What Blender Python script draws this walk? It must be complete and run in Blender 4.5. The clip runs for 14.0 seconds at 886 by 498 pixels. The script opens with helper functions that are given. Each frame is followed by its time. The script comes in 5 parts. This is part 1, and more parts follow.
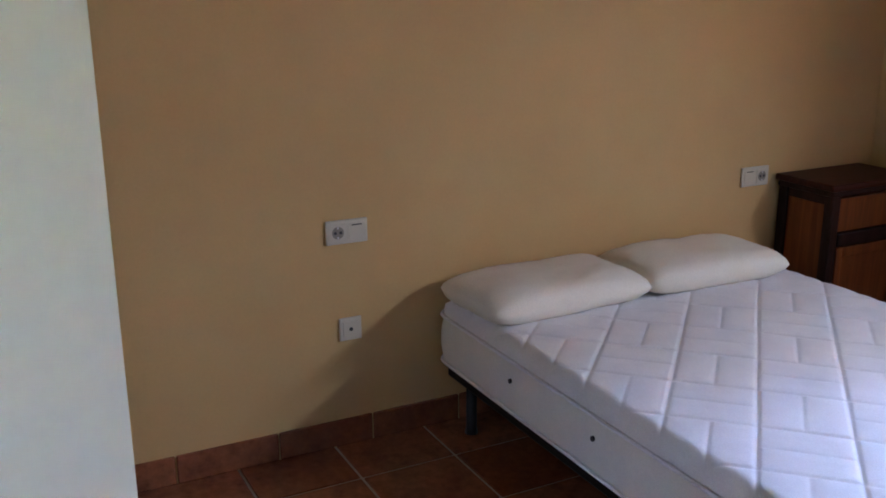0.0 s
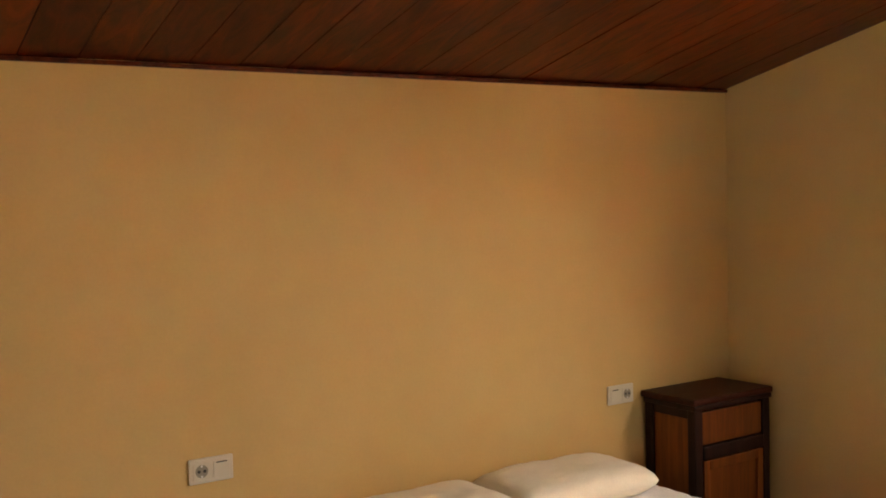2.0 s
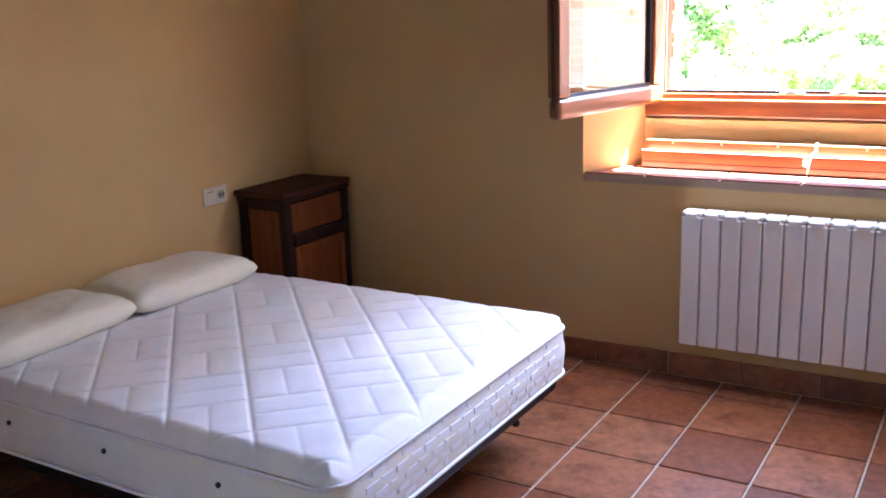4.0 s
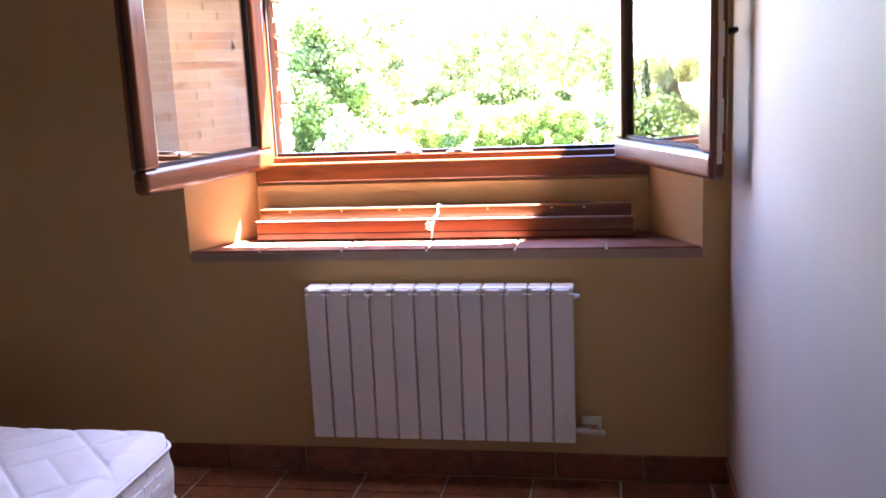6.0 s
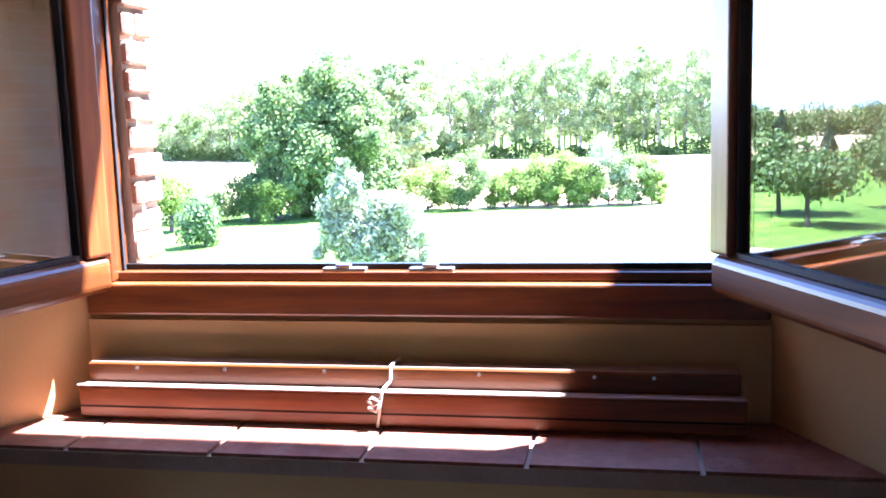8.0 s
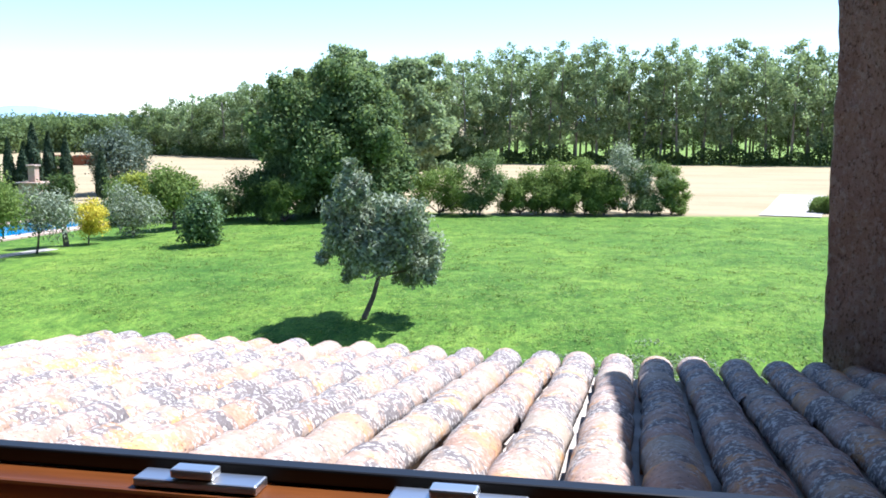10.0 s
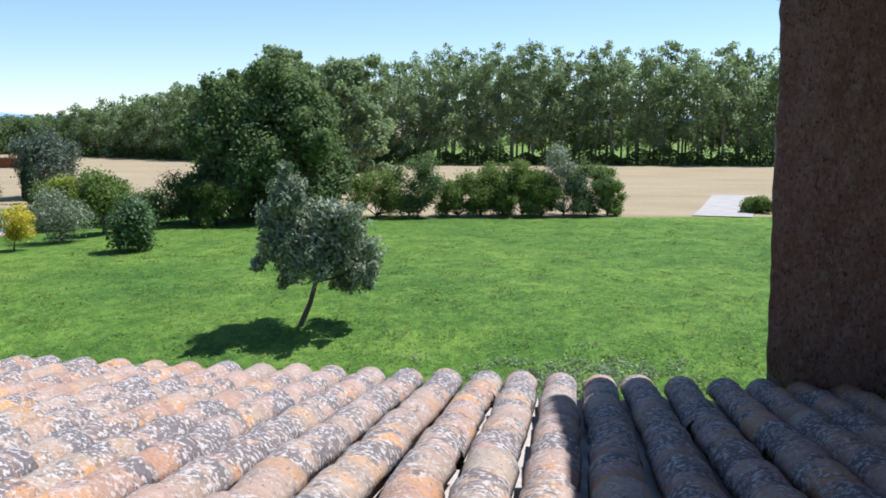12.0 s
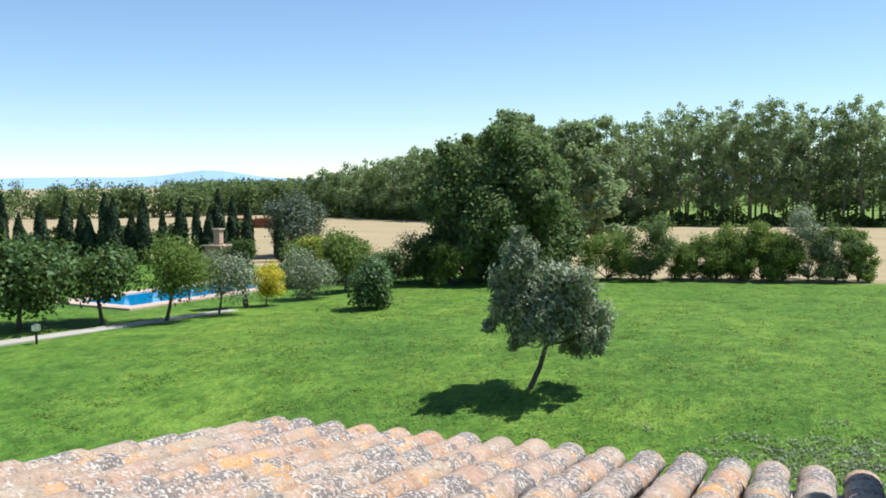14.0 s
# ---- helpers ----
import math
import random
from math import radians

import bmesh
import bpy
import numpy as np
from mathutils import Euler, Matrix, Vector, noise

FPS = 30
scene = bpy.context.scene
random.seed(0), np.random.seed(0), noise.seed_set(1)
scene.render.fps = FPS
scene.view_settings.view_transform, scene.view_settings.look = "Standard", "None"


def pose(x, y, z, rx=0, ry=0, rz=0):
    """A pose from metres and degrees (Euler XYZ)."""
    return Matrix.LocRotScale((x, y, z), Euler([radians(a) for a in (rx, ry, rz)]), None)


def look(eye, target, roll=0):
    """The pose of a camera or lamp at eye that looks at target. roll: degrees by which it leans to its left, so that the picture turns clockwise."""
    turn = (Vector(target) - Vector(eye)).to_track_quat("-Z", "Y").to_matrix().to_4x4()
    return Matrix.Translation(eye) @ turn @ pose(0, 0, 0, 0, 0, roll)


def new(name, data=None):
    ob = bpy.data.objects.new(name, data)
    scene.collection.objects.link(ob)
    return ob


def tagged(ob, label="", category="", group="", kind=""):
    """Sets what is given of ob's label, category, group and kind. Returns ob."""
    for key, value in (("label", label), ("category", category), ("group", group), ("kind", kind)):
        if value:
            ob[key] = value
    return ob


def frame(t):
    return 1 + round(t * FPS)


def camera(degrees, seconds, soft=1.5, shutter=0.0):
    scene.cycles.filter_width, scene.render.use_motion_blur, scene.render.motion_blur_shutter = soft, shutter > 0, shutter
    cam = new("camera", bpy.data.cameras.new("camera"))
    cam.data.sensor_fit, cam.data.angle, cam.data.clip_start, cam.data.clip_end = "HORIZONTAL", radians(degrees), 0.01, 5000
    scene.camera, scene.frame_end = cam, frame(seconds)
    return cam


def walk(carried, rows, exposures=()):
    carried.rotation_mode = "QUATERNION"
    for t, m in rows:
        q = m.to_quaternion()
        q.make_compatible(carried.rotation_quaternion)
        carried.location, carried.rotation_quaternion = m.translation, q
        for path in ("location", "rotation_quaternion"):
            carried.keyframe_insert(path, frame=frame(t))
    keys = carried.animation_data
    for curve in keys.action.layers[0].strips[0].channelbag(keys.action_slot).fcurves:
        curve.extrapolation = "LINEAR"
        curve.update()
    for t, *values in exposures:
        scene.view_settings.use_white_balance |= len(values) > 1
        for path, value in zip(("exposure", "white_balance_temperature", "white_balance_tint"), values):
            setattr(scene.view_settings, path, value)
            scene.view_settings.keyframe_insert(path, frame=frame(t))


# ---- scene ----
cam = camera(50.0, 14.0, 1.75)
PATH = [
    (0, (2.862, -3.624, 1.579), (1.15, -2.746, 1.031), -0.2),
    (0.5, (2.867, -3.589, 1.548), (1.167, -2.631, 1.111), -0.6),
    (1, (2.952, -3.599, 1.564), (1.243, -2.571, 1.402), -1.4),
    (1.2, (2.992, -3.591, 1.526), (1.282, -2.556, 1.458), -1.6),
    (1.5, (3.01, -3.56, 1.583), (1.302, -2.519, 1.546), -1.7),
    (2, (2.962, -3.56, 1.592), (1.297, -2.455, 1.51), -1.4),
    (2.3, (2.941, -3.596, 1.581), (1.334, -2.412, 1.456), -0.9),
    (2.5, (3.004, -3.622, 1.587), (1.441, -2.384, 1.436), -1.2),
    (3, (3.05, -3.665, 1.578), (1.661, -2.244, 1.355), -0.7),
    (3.5, (3.028, -3.769, 1.572), (1.849, -2.192, 1.222), -0.6),
    (4, (3.115, -3.819, 1.557), (2.104, -2.162, 1.075), -2.1),
    (4.2, (3.118, -3.857, 1.536), (2.203, -2.15, 1.038), -2.5),
    (6.3, (3.079, -3.046, 1.507), (2.743, -1.106, 1.157), -2.5),
    (6.5, (3.106, -2.858, 1.469), (2.732, -0.92, 1.15), -2.5),
    (7, (3.028, -2.431, 1.487), (2.654, -0.49, 1.181), -2.2),
    (7.5, (2.969, -2.061, 1.507), (2.595, -0.118, 1.215), -1.3),
    (8, (2.922, -1.698, 1.513), (2.547, 0.247, 1.238), -1.8),
    (8.2, (2.9, -1.611, 1.522), (2.528, 0.336, 1.253), -1.1),
    (10.3, (2.603, -0.25, 1.449), (2.209, 1.692, 1.18), -0.0),
    (10.5, (2.597, -0.255, 1.472), (2.213, 1.689, 1.201), -0.1),
    (11, (2.578, -0.215, 1.496), (2.213, 1.732, 1.222), 0.0),
    (11.5, (2.559, -0.15, 1.501), (2.23, 1.805, 1.233), 0.0),
    (12, (2.593, -0.125, 1.514), (2.325, 1.839, 1.246), -0.1),
    (12.5, (2.591, -0.14, 1.543), (2.229, 1.81, 1.284), 0.1),
    (13, (2.589, -0.14, 1.568), (2.069, 1.778, 1.342), 0.1),
    (13.5, (2.559, -0.145, 1.583), (1.922, 1.742, 1.399), -0.3),
    (14, (2.532, -0.14, 1.597), (1.8, 1.716, 1.457), -0.6),
]
EXPOSURES = [(0, 6.75, 5500, 19), (0.5, 6.9, 6200, 20), (1.0, 6.8, 9000, 20), (1.5, 7.0, 9200, 19), (2.0, 7.35, 9200, 18), (2.5, 7.6, 8800, 18), (3, 7.5, 7100, 19), (3.5, 7.25, 6300, 21), (4.2, 6.85, 5650, 23), (6.3, 5.85, 6100, 35), (7.5, 5.1, 5500, 31), (8.2, 4.15, 5000, 21), (10.3, 1.12, 5350, 14), (11, 0.82, 5400, 14), (12, 0.60, 5400, 14), (13, 0.70, 5600, 10), (14, 0.66, 5750, 6)]
walk(cam, [(t, look(eye, target, roll)) for t, eye, target, roll in PATH], EXPOSURES)

# ---- sky and sun ----
SUN_AZ, SUN_EL = 58.0, 61.0          # degrees from +y towards +x; height over the horizon
world = bpy.data.worlds.new("sky")
scene.world = world
world.use_nodes = True
wn = world.node_tree.nodes
sky = wn.new("ShaderNodeTexSky")
sky.sky_type, sky.sun_disc = "NISHITA", False
sky.sun_elevation, sky.sun_rotation = radians(SUN_EL), radians(SUN_AZ)
sky.air_density, sky.dust_density, sky.ozone_density = 0.85, 0.0, 0.8
wn["Background"].inputs["Strength"].default_value = 0.09
world.node_tree.links.new(sky.outputs[0], wn["Background"].inputs["Color"])
sun_data = bpy.data.lights.new("sun", "SUN")
sun_data.energy, sun_data.angle, sun_data.color = 4.7, radians(0.5), (1.0, 0.95, 0.88)
sun = new("sun", sun_data)
_d = Vector((math.sin(radians(SUN_AZ)) * math.cos(radians(SUN_EL)), math.cos(radians(SUN_AZ)) * math.cos(radians(SUN_EL)), math.sin(radians(SUN_EL))))
sun.matrix_world = look(_d * 50, (0, 0, 0))
# daylight of the sky, entering under the head of the window recess
day = bpy.data.lights.new("window_daylight", "AREA")
day.shape, day.size, day.size_y, day.energy, day.color, day.spread = "RECTANGLE", 1.30, 0.14, 0.22, (0.86, 0.93, 1.0), radians(122)
daylight = new("window_daylight", day)
daylight.matrix_world = look((2.42, -0.02, 1.90), (1.85, -1.75, 0.12))

# ---- materials ----


def material(name, rough=0.6, metal=0.0, spec=0.5):
    m = bpy.data.materials.new(name)
    m.use_nodes = True
    b = m.node_tree.nodes["Principled BSDF"]
    b.inputs["Roughness"].default_value, b.inputs["Metallic"].default_value = rough, metal
    b.inputs["Specular IOR Level"].default_value = spec
    return m, m.node_tree.nodes, m.node_tree.links, b


def coords(n, l, scale=(1, 1, 1), kind="Object", turn=(0, 0, 0)):
    c, mp = n.new("ShaderNodeTexCoord"), n.new("ShaderNodeMapping")
    mp.inputs["Scale"].default_value = scale
    mp.inputs["Rotation"].default_value = [radians(a) for a in turn]
    l.new(c.outputs[kind], mp.inputs["Vector"])
    return mp.outputs["Vector"]


def world_coords(n, l, scale=(1, 1, 1)):
    g, mp = n.new("ShaderNodeNewGeometry"), n.new("ShaderNodeMapping")
    mp.inputs["Scale"].default_value = scale
    l.new(g.outputs["Position"], mp.inputs["Vector"])
    return mp.outputs["Vector"]


def noise_tex(n, l, vec, scale, detail=4.0, rough=0.55, distort=0.0):
    t = n.new("ShaderNodeTexNoise")
    t.inputs["Scale"].default_value, t.inputs["Detail"].default_value = scale, detail
    t.inputs["Roughness"].default_value, t.inputs["Distortion"].default_value = rough, distort
    l.new(vec, t.inputs["Vector"])
    return t.outputs["Fac"]


def ramp(n, l, fac, stops):
    r = n.new("ShaderNodeValToRGB")
    e = r.color_ramp.elements
    while len(e) < len(stops):
        e.new(0.5)
    for k, (p, c) in zip(e, stops):
        k.position, k.color = p, (*c, 1)
    l.new(fac, r.inputs["Fac"])
    return r.outputs["Color"]


def blend(n, l, fac, a, b, mode="MIX"):
    x = n.new("ShaderNodeMix")
    x.data_type, x.blend_type = "RGBA", mode
    for sock, v in ((x.inputs[0], fac), (x.inputs[6], a), (x.inputs[7], b)):
        if isinstance(v, (int, float)):
            sock.default_value = v
        elif isinstance(v, tuple):
            sock.default_value = (*v, 1)
        else:
            l.new(v, sock)
    return x.outputs[2]


def bump(n, l, b, height, strength=0.3, distance=0.01):
    k = n.new("ShaderNodeBump")
    k.inputs["Strength"].default_value, k.inputs["Distance"].default_value = strength, distance
    l.new(height, k.inputs["Height"])
    l.new(k.outputs["Normal"], b.inputs["Normal"])


def mottled(name, dark, light, scale, rough, fine=60.0, relief=0.2, depth=0.004, metal=0.0, stretch=(1, 1, 1), kind="Object", spec=0.5, low=0.86):
    """A surface with broad patches and a fine grain, at real-world size."""
    m, n, l, b = material(name, rough, metal, spec)
    v = coords(n, l, stretch, kind)
    broad, grain = noise_tex(n, l, v, scale, 5, 0.6), noise_tex(n, l, v, fine, 3, 0.6)
    c = ramp(n, l, broad, [(0.3, dark), (0.7, light)])
    g = ramp(n, l, grain, [(0.3, (low, low, low)), (0.7, (1.0, 1.0, 1.0))])
    l.new(blend(n, l, 1.0, c, g, "MULTIPLY"), b.inputs["Base Color"])
    bump(n, l, b, grain, relief, depth)
    return m


def varied(name, stops, patch_scale, patch, rough, relief=0.4, fine=45.0, island=False, spec=0.4, depth=0.004):
    """Pieces that differ from one another, with patches of a second colour."""
    m, n, l, b = material(name, rough, 0.0, spec)
    if island:
        src = n.new("ShaderNodeNewGeometry").outputs["Random Per Island"]
    else:
        src = n.new("ShaderNodeObjectInfo").outputs["Random"]
    base = ramp(n, l, src, stops)
    v = world_coords(n, l)
    f1, f2 = noise_tex(n, l, v, patch_scale, 6, 0.65), noise_tex(n, l, v, fine, 4, 0.65)
    mask = ramp(n, l, f1, [(0.45, (0, 0, 0)), (0.68, (1, 1, 1))])
    c = blend(n, l, mask, base, patch)
    g = ramp(n, l, f2, [(0.3, (0.72, 0.72, 0.72)), (0.7, (1.08, 1.08, 1.08))])
    l.new(blend(n, l, 1.0, c, g, "MULTIPLY"), b.inputs["Base Color"])
    bump(n, l, b, f2, relief, depth)
    return m


def wood(name, dark, light, rough=0.35, along="x", scale=1.0, coat=0.0, vary=True, island=False, spec=0.5):
    m, n, l, b = material(name, rough, 0.0, spec)
    st = {"x": (0.6, 9, 9), "y": (9, 0.6, 9), "z": (9, 9, 0.6)}[along]
    v = coords(n, l, tuple(s * scale for s in st))
    f, g = noise_tex(n, l, v, 3.0, 6, 0.6, 1.2), noise_tex(n, l, v, 22.0, 3, 0.6)
    c = ramp(n, l, f, [(0.3, dark), (0.68, light)])
    if vary:
        src = n.new("ShaderNodeNewGeometry").outputs["Random Per Island"] if island else n.new("ShaderNodeObjectInfo").outputs["Random"]
        c = blend(n, l, 1.0, c, ramp(n, l, src, [(0.0, (0.62, 0.6, 0.58)), (1.0, (1.1, 1.1, 1.1))]), "MULTIPLY")
    c = blend(n, l, 1.0, c, ramp(n, l, g, [(0.3, (0.8, 0.8, 0.8)), (0.7, (1, 1, 1))]), "MULTIPLY")
    l.new(c, b.inputs["Base Color"])
    b.inputs["Coat Weight"].default_value, b.inputs["Coat Roughness"].default_value = coat, 0.15
    bump(n, l, b, g, 0.12, 0.002)
    return m


def leafy(name, dark, light, rough=0.7, through_light=0.35, spec=0.12):
    """Leaves: each one its own shade, some light passing through."""
    m, n, l, b = material(name, rough, 0.0, spec)
    r = n.new("ShaderNodeNewGeometry").outputs["Random Per Island"]
    c = ramp(n, l, r, [(0.0, dark), (0.75, light), (1.0, tuple(min(1, 1.15 * a) for a in light))])
    l.new(c, b.inputs["Base Color"])
    t, mix = n.new("ShaderNodeBsdfTranslucent"), n.new("ShaderNodeMixShader")
    l.new(blend(n, l, 0.5, c, (0.20, 0.26, 0.05)), t.inputs["Color"])
    mix.inputs["Fac"].default_value = through_light
    l.new(b.outputs[0], mix.inputs[1])
    l.new(t.outputs[0], mix.inputs[2])
    l.new(mix.outputs[0], n["Material Output"].inputs["Surface"])
    return m


CREAM = mottled("cream_wall_paint", (0.52, 0.345, 0.145), (0.58, 0.40, 0.175), 1.1, 0.9, 90, 0.10, 0.0015, spec=0.2, low=0.96)
WHITE_WALL = mottled("white_wall_paint", (0.68, 0.66, 0.62), (0.73, 0.71, 0.67), 1.3, 0.8, 80, 0.1, 0.0015, spec=0.3, low=0.96)
PALE_WALL = mottled("pale_cream_wall_paint", (0.46, 0.40, 0.32), (0.51, 0.45, 0.37), 1.3, 0.6, 80, 0.1, 0.0015, spec=0.3, low=0.96)
TERRACOTTA = varied("glazed_terracotta", [(0.0, (0.20, 0.062, 0.026)), (0.5, (0.27, 0.095, 0.042)), (1.0, (0.34, 0.135, 0.062))], 7, (0.16, 0.06, 0.032), 0.24, 0.12, 30, spec=0.6)
SILL_TILE = varied("dull_terracotta", [(0.0, (0.21, 0.070, 0.036)), (1.0, (0.29, 0.115, 0.062))], 9, (0.33, 0.16, 0.10), 0.55, 0.2, 40)
GROUT = mottled("pale_grout", (0.33, 0.23, 0.15), (0.44, 0.33, 0.23), 6, 0.9, 120, 0.4)
CEILING_WOOD = wood("dark_ceiling_boards", (0.030, 0.0035, 0.0008), (0.16, 0.024, 0.004), 0.42, "x", 0.7, island=True, spec=0.2)
WINDOW_WOOD = wood("varnished_window_wood", (0.13, 0.030, 0.006), (0.27, 0.082, 0.017), 0.3, "z", 0.8, coat=0.2)
RAIL_WOOD = wood("varnished_rail_wood", (0.115, 0.030, 0.005), (0.27, 0.085, 0.014), 0.34, "x", 0.8, coat=0.3)
WORN_WOOD = wood("pale_worn_wood", (0.30, 0.19, 0.13), (0.50, 0.37, 0.29), 0.5, "x", 0.8)
CASE_DARK = wood("dark_cabinet_wood", (0.010, 0.003, 0.002), (0.030, 0.009, 0.005), 0.5, "z", 1.0, spec=0.2)
CASE_TOP = wood("red_cabinet_top_wood", (0.040, 0.008, 0.003), (0.085, 0.018, 0.007), 0.5, "y", 1.0, spec=0.2)
CASE_PANEL = wood("brown_cabinet_panel_wood", (0.11, 0.027, 0.005), (0.23, 0.062, 0.011), 0.45, "z", 1.0, spec=0.3)
MATTRESS = mottled("white_quilted_cloth", (0.74, 0.73, 0.76), (0.82, 0.81, 0.83), 8, 0.75, 260, 0.35, 0.0012)
BORDER = mottled("ivory_mattress_border", (0.70, 0.67, 0.60), (0.76, 0.73, 0.66), 8, 0.75, 260, 0.35, 0.0012)
PILLOW = mottled("cream_pillow_cloth", (0.76, 0.70, 0.58), (0.82, 0.77, 0.66), 5, 0.8, 240, 0.35, 0.0012)
ENAMEL, _n, _l, _b = material("white_radiator_enamel", 0.3)
_b.inputs["Base Color"].default_value = (0.80, 0.79, 0.78, 1)
PLASTIC, _n, _l, _b = material("white_plastic", 0.3)
_b.inputs["Base Color"].default_value = (0.56, 0.51, 0.40, 1)
SOCKET_GREY, _n, _l, _b = material("grey_plastic", 0.45)
_b.inputs["Base Color"].default_value = (0.24, 0.215, 0.17, 1)
BLACK, _n, _l, _b = material("black_metal", 0.4, 0.6)
_b.inputs["Base Color"].default_value = (0.016, 0.015, 0.015, 1)
DARK_HOLE, _n, _l, _b = material("dark_plastic", 0.5)
_b.inputs["Base Color"].default_value = (0.03, 0.03, 0.03, 1)
STEEL, _n, _l, _b = material("worn_steel", 0.35, 1.0)
_b.inputs["Base Color"].default_value = (0.68, 0.67, 0.65, 1)
CORD, _n, _l, _b = material("white_cord", 0.85)
_b.inputs["Base Color"].default_value = (0.72, 0.68, 0.58, 1)
GASKET, _n, _l, _b = material("black_rubber", 0.7)
_b.inputs["Base Color"].default_value = (0.02, 0.018, 0.018, 1)

GLASS = bpy.data.materials.new("window_glass")
GLASS.use_nodes = True
_n, _l = GLASS.node_tree.nodes, GLASS.node_tree.links
_n.clear()
_o, _mx, _tr, _gl, _fr = (_n.new(k) for k in ("ShaderNodeOutputMaterial", "ShaderNodeMixShader", "ShaderNodeBsdfTransparent", "ShaderNodeBsdfGlossy", "ShaderNodeLayerWeight"))
_tr.inputs["Color"].default_value = (0.90, 0.92, 0.91, 1)
_gl.inputs["Roughness"].default_value = 0.0
_pw = _n.new("ShaderNodeMath")
_pw.operation = "POWER"
_pw.inputs[1].default_value = 2.4
_l.new(_fr.outputs["Facing"], _pw.inputs[0])
_ad = _n.new("ShaderNodeMath")
_ad.operation = "MULTIPLY_ADD"
_ad.inputs[1].default_value, _ad.inputs[2].default_value = 0.85, 0.045
_l.new(_pw.outputs[0], _ad.inputs[0])
_l.new(_ad.outputs[0], _mx.inputs[0])
_l.new(_tr.outputs[0], _mx.inputs[1])
_l.new(_gl.outputs[0], _mx.inputs[2])
_l.new(_mx.outputs[0], _o.inputs[0])

BRICK = varied("facade_brick", [(0.0, (0.36, 0.19, 0.12)), (0.5, (0.44, 0.27, 0.18)), (1.0, (0.47, 0.34, 0.24))], 8, (0.50, 0.40, 0.31), 0.9, 0.6, 60)
MORTAR = mottled("lime_mortar", (0.42, 0.37, 0.30), (0.52, 0.46, 0.38), 5, 0.95, 70, 0.6)
FACADE = varied("facade_stone", [(0.0, (0.38, 0.29, 0.21)), (1.0, (0.46, 0.37, 0.28))], 3, (0.33, 0.24, 0.18), 0.95, 0.8, 25)


def build_pillar_stone():
    m, n, l, b = material("weathered_brown_stone", 0.95, 0, 0.2)
    v = world_coords(n, l, (1, 1, 0.55))
    f1, f2, f3 = noise_tex(n, l, v, 5, 6, 0.75), noise_tex(n, l, v, 34, 6, 0.8), noise_tex(n, l, v, 75, 4, 0.75)
    c = ramp(n, l, f1, [(0.3, (0.31, 0.205, 0.155)), (0.5, (0.43, 0.30, 0.23)), (0.75, (0.50, 0.385, 0.32))])
    c = blend(n, l, ramp(n, l, f2, [(0.50, (0, 0, 0)), (0.64, (1, 1, 1))]), c, (0.56, 0.47, 0.40))
    c = blend(n, l, ramp(n, l, f3, [(0.34, (1, 1, 1)), (0.47, (0, 0, 0))]), c, (0.10, 0.06, 0.045))
    l.new(c, b.inputs["Base Color"])
    bump(n, l, b, f2, 1.0, 0.05)
    return m


def build_roof_tile():
    """Old clay: pinkish and buff tiles under grey crusts flecked with white, a little orange lichen."""
    m, n, l, b = material("lichened_roof_tile", 0.94, 0, 0.2)
    r = n.new("ShaderNodeObjectInfo").outputs["Random"]
    base = ramp(n, l, r, [(0.0, (0.38, 0.225, 0.145)), (0.25, (0.43, 0.29, 0.21)), (0.45, (0.38, 0.28, 0.20)), (0.65, (0.44, 0.295, 0.22)), (0.85, (0.41, 0.32, 0.23)), (1.0, (0.42, 0.235, 0.14))])
    v = world_coords(n, l)
    ofs, add = n.new("ShaderNodeVectorMath"), n.new("ShaderNodeVectorMath")
    ofs.operation = "SCALE"
    ofs.inputs[0].default_value = (17.0, 9.0, 5.0)
    l.new(r, ofs.inputs["Scale"])
    l.new(v, add.inputs[0])
    l.new(ofs.outputs[0], add.inputs[1])
    w = add.outputs[0]
    big, mid, wide = noise_tex(n, l, w, 2.8, 5, 0.7), noise_tex(n, l, w, 3.4, 7, 0.74, 0.5), noise_tex(n, l, v, 1.1, 4, 0.6)
    fleck, small = noise_tex(n, l, v, 58, 2, 0.6), noise_tex(n, l, v, 95, 3, 0.7)
    base = blend(n, l, 1.0, base, ramp(n, l, noise_tex(n, l, w, 14, 5, 0.7), [(0.3, (0.78, 0.76, 0.74)), (0.7, (1.1, 1.1, 1.1))]), "MULTIPLY")
    orange = ramp(n, l, big, [(0.53, (0, 0, 0)), (0.65, (0.75, 0.75, 0.75))])
    c = blend(n, l, orange, base, (0.60, 0.29, 0.075))
    crust = blend(n, l, 0.3, mid, wide)
    grey = ramp(n, l, crust, [(0.495, (0, 0, 0)), (0.535, (0.9, 0.9, 0.9))])
    c = blend(n, l, grey, c, (0.155, 0.135, 0.125))
    pale = ramp(n, l, fleck, [(0.525, (0, 0, 0)), (0.58, (0.95, 0.95, 0.95))])
    spread = ramp(n, l, crust, [(0.43, (0.15, 0.15, 0.15)), (0.52, (1, 1, 1))])
    c = blend(n, l, blend(n, l, 1.0, pale, spread, "MULTIPLY"), c, (0.53, 0.47, 0.40))
    dots = ramp(n, l, small, [(0.32, (0.85, 0.85, 0.85)), (0.42, (0, 0, 0))])
    c = blend(n, l, dots, c, (0.075, 0.062, 0.055))
    l.new(c, b.inputs["Base Color"])
    bump(n, l, b, blend(n, l, 0.5, fleck, small), 0.8, 0.012)
    return m


